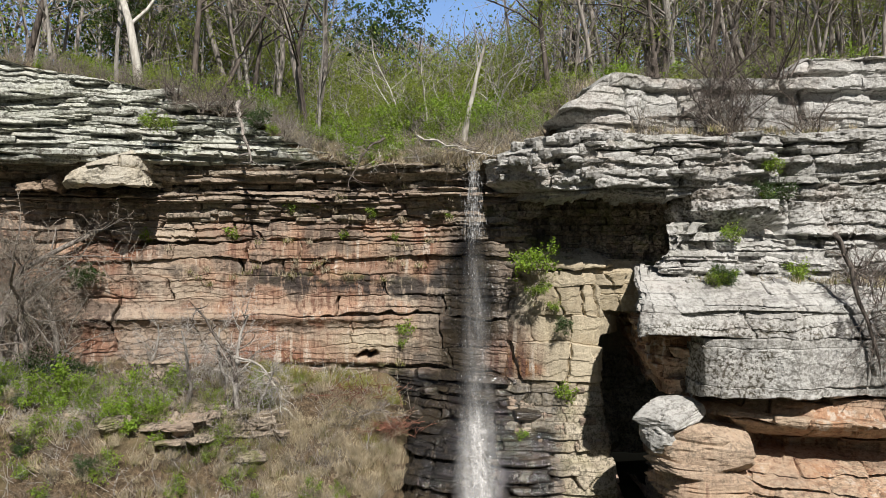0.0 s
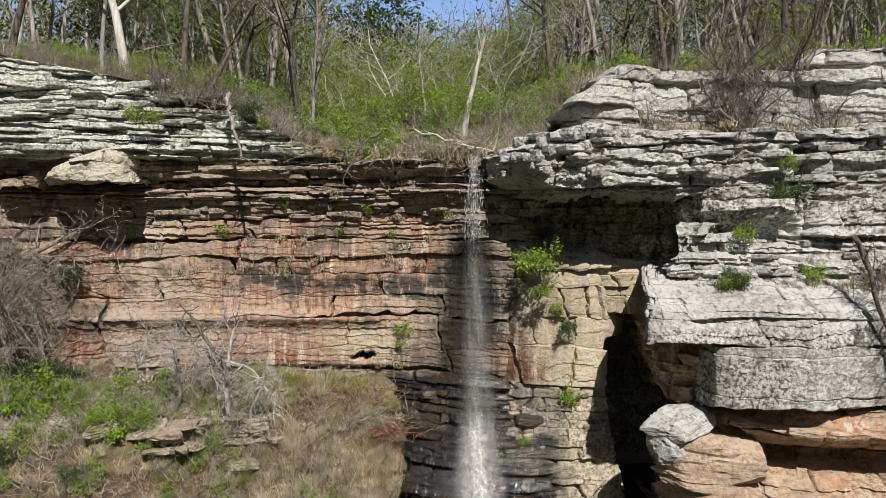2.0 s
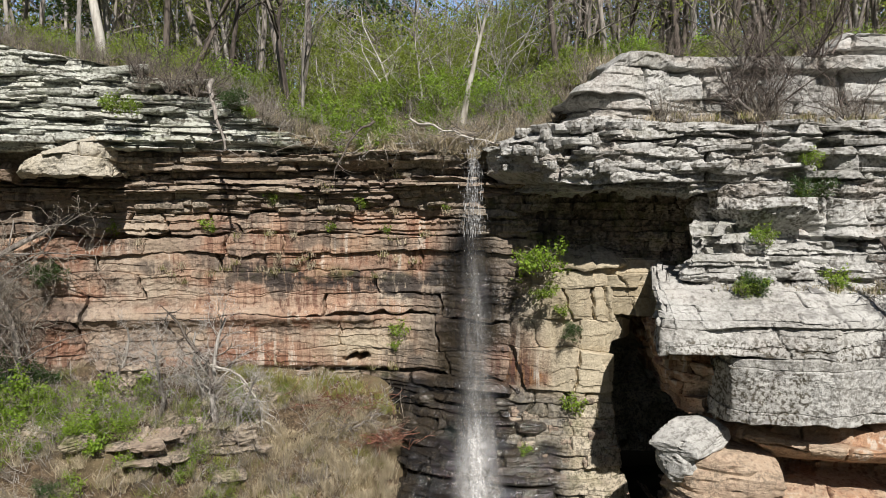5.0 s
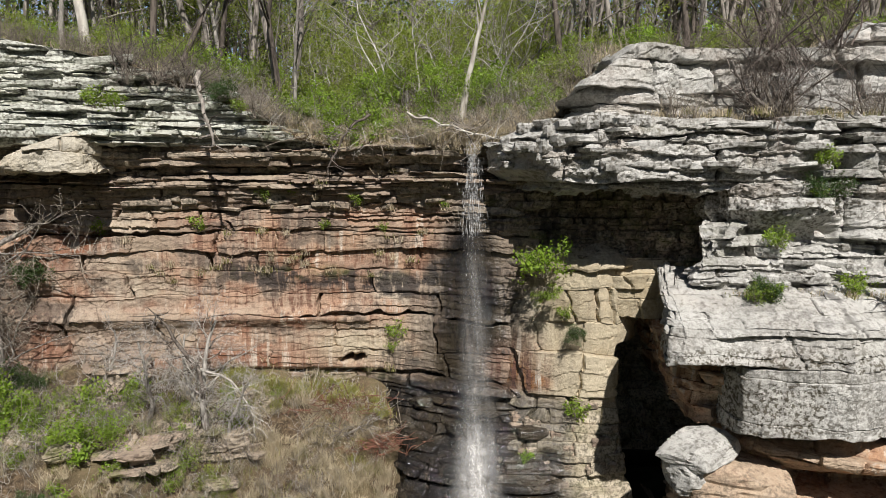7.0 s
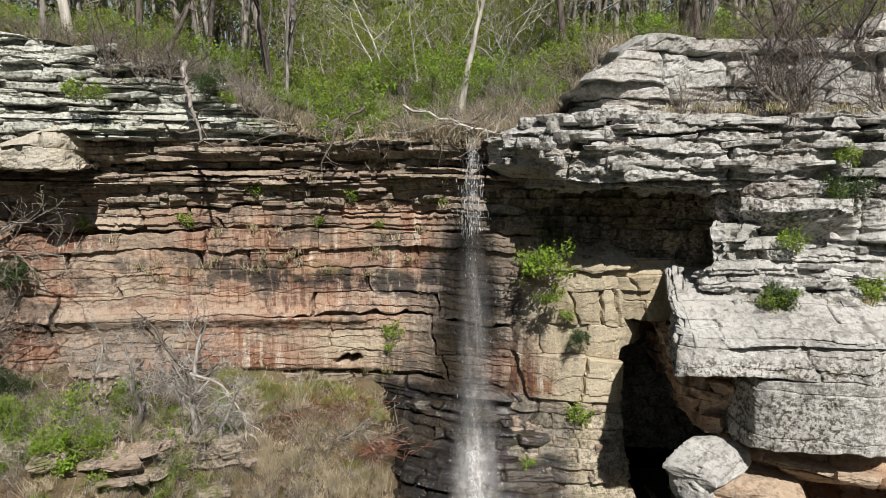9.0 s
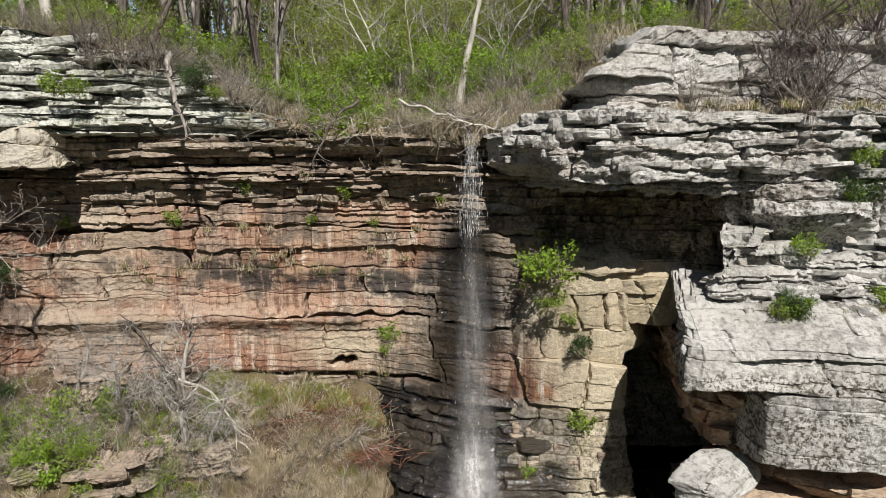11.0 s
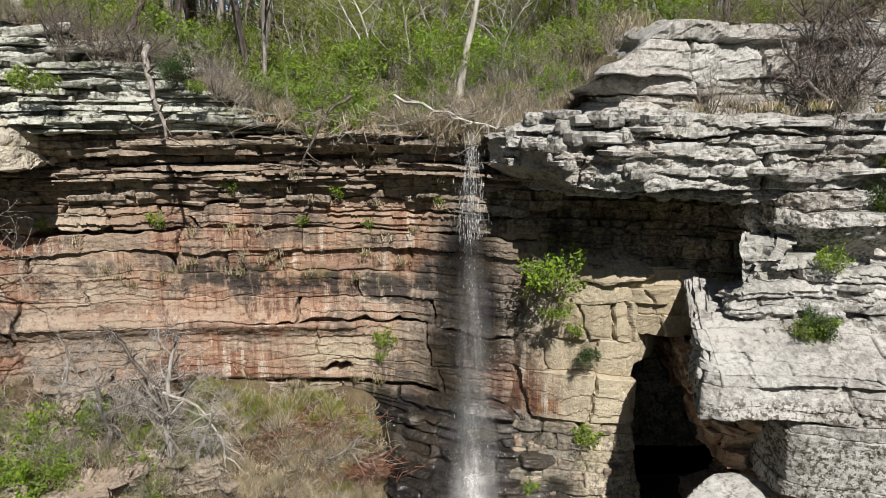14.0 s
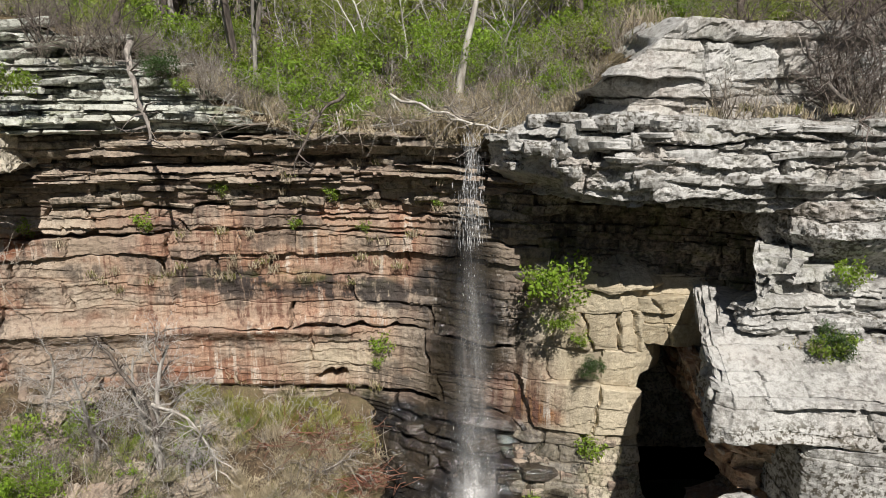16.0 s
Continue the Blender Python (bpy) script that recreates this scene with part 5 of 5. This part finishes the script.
spray = along([(8, 0.24), (12.6, 0.2), (13.3, 0.13), (13.8, 0.09), (15, 0.085), (17.5, 0.075), (19.2, 0.06), (20.0, 0.02), (22.5, 0.01)])
for k, back in enumerate((-0.25, -0.05, 0.12)):
    veil("veil", 22.4, 8.0, lambda z: 0.17 + 0.024 * np.clip(22 - z, 0, 14), spray, back, 3 + k)
veil("splash", 13.7, 8.0, lambda z: 0.26 + 0.07 * np.clip(14 - z, 0, 3), lambda z: float(np.interp(z, (8, 12.9, 13.7), (0.4, 0.38, 0.0))), -0.4, 9)

# brush on the ledges of the overhang
scatter(THICKET, [(10.9, 26.7, 24.3), (11.4, 27.0, 24.4), (11.2, 26.4, 24.2), (10.4, 28.3, 26.6), (11.2, 28.4, 26.7), (12.2, 28.4, 26.8), (13.6, 26.8, 24.3), (14.6, 26.6, 24.3), (7.5, 26.3, 24.3), (8.1, 26.2, 24.2), (-11.5, 30.2, 26.0), (-10.6, 30.4, 26.0), (-9.6, 30.5, 25.8), (-6.9, 30.6, 24.8), (-7.6, 30.6, 25.2)], np.random.RandomState(3), (0.6, 1.15), "brush on the ledges", used)
VINE = bush("hanging_brush", "dark leafless brush hanging over the rock ledges", 111, 2.6, 2.4, 12, twig=TWIG_DARK, kids=(6, 4), crook=0.34, hang=0.03)
planted(VINE, 10.6, 26.9, 24.3, 0, 1.3, fresh=False)
for x, y, z, a, k in ((11.3, 27.0, 24.3, 70, 1.1), (11.0, 27.6, 26.6, 210, 1.1), (13.2, 27.7, 26.9, 300, 1.1), (8.6, 28.2, 26.6, 30, 0.6), (14.2, 26.9, 24.3, 80, 0.8), (15.2, 23.8, 17.5, 0, 1.0), (15.0, 23.6, 15.6, 90, 1.0), (14.6, 24.4, 18.8, 20, 0.7), (-10.6, 30.7, 26.3, 50, 0.75), (-11.6, 30.6, 26.5, 170, 0.7), (-9.5, 30.9, 26.0, 260, 0.7)):
    planted(VINE, x, y, z, a, k)
planted(HOLLY, 12.2, 25.5, 21.7, 10, 0.6), planted(HOLLY, 9.9, 24.5, 18.75, 70, 0.45), planted(HOLLY, -8.0, 30.4, 25.4, 0, 0.5)
undergrowth(300, lambda r: low(r.uniform(-19, -2.0), r.uniform(24.5, 30.8)), 9, 1.0, "bare brown and grey stems on the grassy slope", TWIG_GREY)

def heap(label, place, n, wide, long, seed, material):
    """A heap of dead sticks lying every way."""
    r = np.random.RandomState(seed)
    w = Weave()
    for _ in range(n):
        p = r.normal(size=3) * [wide, wide * 0.5, 0.12]
        q, _ = wander(p, (r.normal(), r.normal() * 0.6, r.normal() * 0.35), long * r.uniform(0.4, 1.3), r, 3, 0.25)
        w.tube(q, np.linspace(0.018, 0.005, 4), 3)
    ob = link_mesh("brush_heap", w.mesh("brush_heap"), material)
    ob.location = place
    return tagged(ob, label, "brush heap", kind="stuff")


def drape(label, tops, per, length, seed, material, spread=0.3, thick=0.012):
    """Bare vines and twigs that hang from the given places."""
    r = np.random.RandomState(seed)
    w = Weave()
    for p in tops:
        for _ in range(per):
            q, _ = wander(np.array(p) + r.normal(size=3) * spread, (r.normal() * 0.5, r.normal() * 0.4 - 0.1, -0.7), length * r.uniform(0.35, 1.2), r, 4, 0.3, -0.08)
            w.tube(q, np.linspace(thick, thick * 0.35, 5), 3)
            for i in (1, 2, 3):
                b, _ = wander(q[i], (r.normal(), r.normal(), -0.4), length * r.uniform(0.1, 0.3), r, 2, 0.3)
                w.tube(b, np.linspace(thick * 0.5, thick * 0.25, 3), 3)
    return tagged(link_mesh("hanging_vines", w.mesh("hanging_vines"), material), label, "vines", kind="stuff")


drape("grey tangle of vines hanging from the dead trees on the slope", [(-8.6, 28.5, 15.5), (-8.4, 28.4, 14.8), (-7.8, 28.3, 15.2), (-7.3, 28.2, 14.8), (-6.9, 28.1, 14.2), (-9.2, 28.6, 15.9), (-8.1, 28.3, 14.2), (-7.4, 28.0, 13.8), (-9.8, 28.7, 16.0)], 13, 1.7, 61, TWIG_GREY, 0.3, 0.009)
drape("brown dead stems hanging down the broken slope", [low(x, y)[:2] + (low(x, y)[2] + h,) for x, y, h in ((-6.8, 27.6, 1.3), (-6.2, 27.4, 1.1), (-7.6, 27.3, 1.4), (-8.8, 27.2, 1.2), (-10.4, 27.6, 1.5), (-11.6, 27.4, 1.2), (-12.8, 27.0, 1.3), (-14.2, 27.2, 1.4), (-15.6, 27.0, 1.2), (-5.4, 27.8, 0.9), (-4.4, 28.0, 0.8), (-9.6, 26.4, 1.0), (-13.4, 26.0, 1.1), (-16.6, 26.4, 1.2))], 22, 1.3, 66, TWIG, 0.4, 0.009)
drape("dark dead stems among the shrubs of the slope", [low(x, y)[:2] + (low(x, y)[2] + h,) for x, y, h in ((-7.2, 28.0, 1.5), (-8.0, 27.6, 1.6), (-9.0, 28.2, 1.4), (-11.0, 28.2, 1.3), (-12.2, 28.6, 1.4), (-13.6, 28.2, 1.2), (-15.0, 28.4, 1.5), (-16.4, 28.0, 1.4))], 18, 1.4, 67, TWIG_DARK, 0.45, 0.01)
drape("grey curtain of bare vines against the red cliff", [(x, 30.0 - 0.12 * (x + 20), z) for x, z in ((-19.5, 20.6), (-18.6, 20.9), (-17.8, 20.4), (-17.2, 19.6), (-18.4, 19.2), (-19.2, 18.6), (-16.9, 18.6), (-17.8, 18.0), (-16.4, 17.6), (-18.6, 17.2))], 32, 2.2, 62, TWIG, 0.4)
drape("dark bare vines trailing over the upper rock face", [(10.4, 26.9, 27.2), (10.8, 26.9, 26.8), (11.2, 27.0, 27.4), (11.0, 26.8, 26.2), (11.5, 26.9, 26.6), (12.6, 27.0, 27.2), (10.6, 26.7, 25.7)], 22, 1.9, 63, TWIG_DARK)
drape("dark dead vines hanging beside the buttress", [(14.2, 22.5, 19.6), (14.6, 22.4, 18.6), (14.9, 22.3, 17.6), (14.4, 22.4, 17.0), (15.2, 22.3, 18.8)], 26, 2.2, 64, TWIG_DARK, 0.35)
drape("dead roots and stems trailing over the brink", [(x, float(edge_y(x)) - 0.1, float(top_z(x)) + 0.15) for x in (-6.2, -5.1, -4.2, -3.4, -2.5, -1.6, -0.8, 0.2, 2.6)], 7, 1.0, 65, TWIG_GREY, 0.25)
heap("red-brown heap of dead brush at the foot of the cliff", (-4.3, 29.9, 13.9), 260, 0.9, 1.0, 31, TWIG_RED)
heap("grey heap of dead sticks lying on the slope", (-3.4, 29.2, 13.2), 80, 0.8, 1.2, 32, TWIG)
heap("grey heap of fallen branches over the top of the falls", (0.9, 29.7, 24.25), 45, 0.6, 1.4, 33, TWIG)
heap("dead vines trailing over the brink", (-3.0, 30.6, 24.1), 70, 1.8, 1.1, 34, TWIG)
heap("fallen twigs beside the wet rock", (-2.2, 29.3, 12.6), 120, 0.6, 0.9, 35, TWIG_RED)
fringe = [(x, 31.0 + r0, float(slope(np.array(x), np.array(31.0 + r0)))) for x, r0 in zip(np.linspace(-8.5, -2, 90), np.random.RandomState(4).uniform(-2.2, 0.4, 90))]
turf("green_grass", "yellow-green grass along the foot of the red face", GRASS_LIME, fringe[::2], 110, 0.5, 0.16, 36, 0.008, 0.4)
lean = np.random.RandomState(8)
for _ in range(9):
    x = lean.uniform(-6.5, 0.6)
    planted(THICKET[lean.randint(3)], x, float(edge_y(x)) + 0.15, float(top_z(x)) - 0.1, lean.uniform(-30, 30), lean.uniform(0.4, 0.7), (lean.uniform(25, 75), lean.normal() * 12))
for x, y, z, k in ((4.6, 28.2, 25.3, 0.7), (5.2, 28.1, 26.0, 0.7), (4.2, 28.0, 24.6, 0.7), (3.2, 28.7, 24.1, 0.6)):
    planted(THICKET[1], x, y, z, 40 * k, k)

for label, n, box, h in (("pale dry grass hanging in tufts below the cliff foot", 150, (-6.8, -1.9, 25.6, 29.6), 0.85), ("pale dry grass among the shrubs of the slope", 65, (-13.5, -6.8, 25.0, 29.8), 0.7), ("pale dry grass between the vines and the green shrubs", 30, (-18.5, -13.5, 25.0, 29.5), 0.6)):
    turf("dry_grass", label, GRASS_DRY, [low(lean.uniform(box[0], box[1]), lean.uniform(box[2], box[3])) for _ in range(n)], 110, h, 0.12, 50 + n, 0.008, 0.3, 0.8)
scatter([HOLLY, GREEN[0], GREEN[1], THICKET[0]], [low(lean.uniform(-18.5, -11), lean.uniform(25.2, 30.4)) for _ in range(30)], lean, (0.4, 1.0), "shrubs on the slope", used)
scatter(GREEN[:2], [low(x, y) for x, y in ((-12.4, 26.6), (-11.9, 26.2), (-10.6, 26.4), (-9.3, 26.8), (-13.9, 27.2), (-17.2, 26.6), (-16.6, 27.4), (-17.6, 28.2), (-11.2, 29.6), (-8.8, 27.4))], lean, (0.5, 0.8), "bright shrubs on the slope", used)
pale_bank = [low(lean.uniform(-9, -1.8), lean.uniform(26.5, 30.4)) for _ in range(115)] + [low(lean.uniform(-18, -8), lean.uniform(24.5, 29.5)) for _ in range(90)]
turf("dry_grass", "pale tufts of dry grass hanging down the bank", GRASS_DRY, pale_bank[::3], 110, 0.7, 0.12, 41, 0.008, 0.6, 0.6)
for x, y, k in ((-17.4, 27.6, 0.8), (-16.2, 26.8, 0.6), (-14.8, 28.0, 0.55), (-13.6, 26.4, 0.5), (-12.2, 28.6, 0.45), (-15.4, 25.6, 0.6), (-11.0, 26.6, 0.4), (-17.8, 25.8, 0.7), (-13.0, 29.6, 0.5)):
    planted(HOLLY, *low(x, y), 100 * k, k)
scatter([GREEN[3], GREEN[0]], [low(lean.uniform(-17, -4), lean.uniform(25, 30)) for _ in range(20)], lean, (0.35, 0.6), "small green plants on the slope", used)

# ---- tufts on the ledges ----
r9 = np.random.RandomState(19)
tufts = []
for z, n, x0, x1 in ((18.8, 16, -12, -2.5), (20.2, 9, -13, 0.3), (21.4, 9, -8, 0.6), (22.4, 8, -8, 0.5), (14.7, 24, -9, -1.8), (19.4, 6, -7, 0)):
    for _ in range(n):
        x = r9.uniform(x0, x1)
        tufts.append((x, wall.front(x, z) - 0.08, z + r9.normal() * 0.2))
for x in np.linspace(9, 16, 22):
    tufts.append((x, 24.6 + r9.normal() * 0.2, 18.8 + r9.normal() * 0.06))
for x in np.linspace(6.8, 16, 30):
    tufts.append((x, 26.5 + r9.normal() * 0.25, 24.35 + r9.normal() * 0.06))
turf("ledge_grass", "tufts of dry grass on the rock ledges", GRASS_DRY, tufts, 26, 0.34, 0.1, 20)
turf("ledge_grass", "green weeds rooted on the rock ledges", GRASS_GREEN, tufts[::2], 16, 0.26, 0.12, 21, 0.014)
spots = [(x, (wall if x < 2.3 else recess).front(x, z) - 0.05, z) for x, z in ((-6.9, 21.7), (-5.8, 21.9), (-4.5, 20.5), (-3.2, 21.4), (0.3, 21.3), (-1.7, 16.1), (-1.9, 15.6), (-2.2, 20.4), (2.3, 20.1), (2.35, 19.7), (4.6, 17.4), (4.9, 13.9), (3.2, 12.3), (-13.4, 20.4), (-9.5, 20.4))]
spots += [(9.4, 24.3, 18.75), (9.9, 24.4, 18.8), (11.8, 25.4, 21.8), (12.0, 25.4, 22.8), (12.6, 24.6, 18.9), (10.4, 25.1, 20.3), (-12.2, 29.0, 25.0), (-11.6, 29.2, 25.0), (-7.3, 30.0, 24.9)]
scatter([GREEN[3]], spots, r9, (0.3, 0.75), "small green plants on the rock", used)

# ---- dead wood at the brink ----
def dead_log(label, pts, r0, r1, material, seed, twigs=6):
    r = np.random.RandomState(seed)
    ob = thing("dead_branch", label, "dead branch", pts[0], group="dead wood")
    w, pts = Weave(), np.array(pts, float)
    pts = pts - pts[0]
    fine = np.array([np.interp(np.linspace(0, 1, 9), np.linspace(0, 1, len(pts)), pts[:, k]) for k in range(3)]).T + r.normal(size=(9, 3)) * 0.04
    w.tube(fine, np.linspace(r0, r1, 9), 6)
    link_mesh("limb", w.mesh("limb", True), material, ob)
    t = Weave()
    for _ in range(twigs):
        i = r.randint(2, 9)
        q, _ = wander(fine[i], (r.normal(), -0.4 + r.normal() * 0.5, r.normal() * 0.7), r.uniform(0.4, 1.1), r, 3, 0.3)
        t.tube(q, np.linspace(r1 * 0.7 + 0.004, 0.004, 4), 3)
    tagged(link_mesh("branchwork", t.mesh("branchwork"), material, ob), kind="stuff")
    return ob


dead_log("bleached dead branch lying across the top of the falls", [(-1.2, 29.9, 24.9), (0.6, 29.3, 24.3), (2.0, 28.9, 23.85)], 0.05, 0.03, BARK_WHITE, 1, 14)
dead_log("grey dead branch leaning over the lip of the falls", [(0.5, 30.0, 24.6), (1.1, 29.4, 24.0), (1.5, 29.0, 23.4)], 0.04, 0.02, BARK_GREY, 2, 10)
dead_log("grey dead trunk hanging down over the ledges", [(-8.9, 30.2, 26.4), (-8.5, 29.3, 25.2), (-7.9, 28.9, 23.6)], 0.11, 0.05, BARK_GREY, 3, 16)
dead_log("dark fallen branch leaning across the brink", [(-2.6, 30.6, 24.9), (-3.3, 30.0, 24.3), (-4.1, 29.6, 22.8)], 0.06, 0.03, BARK_DARK, 4, 8)
dead_log("fallen grey trunk propped against the upper rock face", [(10.6, 26.4, 24.5), (10.0, 26.9, 25.4), (9.6, 27.0, 26.2)], 0.07, 0.04, BARK_GREY, 5, 5)
dead_log("dead branches heaped at the foot of the red face", [(-4.5, 29.2, 12.4), (-3.4, 29.0, 13.0), (-2.5, 29.4, 13.4)], 0.05, 0.02, BARK_GREY, 6, 18)
dead_log("bleached bent branch arching over the slope", [(-8.6, 28.5, 15.6), (-7.5, 28.3, 15.35), (-6.8, 28.1, 14.6), (-6.5, 28.0, 13.7)], 0.055, 0.02, BARK_WHITE, 7, 22)
dead_log("dark crooked dead trunk leaning back from the slope", [(-8.2, 28.4, 12.4), (-8.5, 28.5, 14.0), (-8.7, 28.6, 15.6), (-9.5, 28.7, 16.6), (-10.1, 28.8, 17.6)], 0.13, 0.04, BARK_DARK, 12, 24)
dead_log("brown dead trunk standing against the buttress", [(13.3, 23.6, 20.6), (13.6, 23.0, 18.8), (14.2, 22.6, 16.4)], 0.09, 0.05, BARK_DARK, 8, 10)
dead_log("grey leaning dead trunk on the cliff brink", [(-10.3, 32.5, 27.2), (-8.8, 33, 30.5), (-7.9, 33.2, 33.0)], 0.12, 0.07, BARK_DARK, 9, 8)

# ---- slabs lodged in the beds, last ----
hosts = {ob.name: ob for ob in bpy.data.objects if ob.get("kind") == "structure"}
slabs(hosts["cliff_wall"], wall, ROCK_WALL, 120, (-18, 0.6), (21.3, 23.5), (0.5, 1.9), (0.12, 0.28), 201, 0.22)
slabs(hosts["cliff_cap"], cap_far, ROCK_GREY, 60, (-19, -4), (23.6, 27.0), (1.2, 4.0), (0.1, 0.28), 211, 0.5, top_z)
slabs(hosts["overhang"], cap_low, ROCK_PALE, 46, (2.5, 6.4), (22.7, 24.3), (0.5, 1.7), (0.14, 0.4), 221, 0.45)
slabs(hosts["overhang"], cap_low, ROCK_PALE, 24, (6.4, 15), (22.5, 24.2), (0.8, 2.2), (0.12, 0.3), 225, 0.3)
slabs(hosts["cliff_ledge"], tier, ROCK_PALE, 36, (8.2, 16), (18.8, 20.6), (0.6, 1.8), (0.14, 0.34), 231, 0.35)
slabs(hosts["recess_wall"], recess, ROCK_WALL, 30, (2.6, 6.3), (12, 14.4), (0.4, 1.0), (0.2, 0.4), 241, 0.1)
slabs(hosts["recess_wall"], recess, ROCK_WALL, 30, (2.6, 7.5), (19.5, 22), (0.4, 1.0), (0.15, 0.35), 251, 0.2)

# ---- the sky behind the woods ----
n = Nodes("clear_sky")
glow = n.add("ShaderNodeEmission")
high = n.add("ShaderNodeSeparateXYZ")
n.put(high.inputs[0], n.place)
n.put(glow.inputs[0], n.mix(n.band(high.outputs[2], 100.0, 1100.0), (0.42, 0.56, 0.76), (0.17, 0.33, 0.68)))
n.tree.links.new(glow.outputs[0], n.out.inputs[0])
vx, vz = np.meshgrid(np.linspace(-2400, 2400, 9), np.linspace(-20, 1400, 5))
tagged(link_mesh("backdrop", quick_mesh("backdrop", np.stack([vx, 2300 + 0 * vx, vz], -1).reshape(-1, 3), sheet_faces(5, 9)), n.mat), "clear pale blue spring sky beyond the woods", "sky", kind="structure")
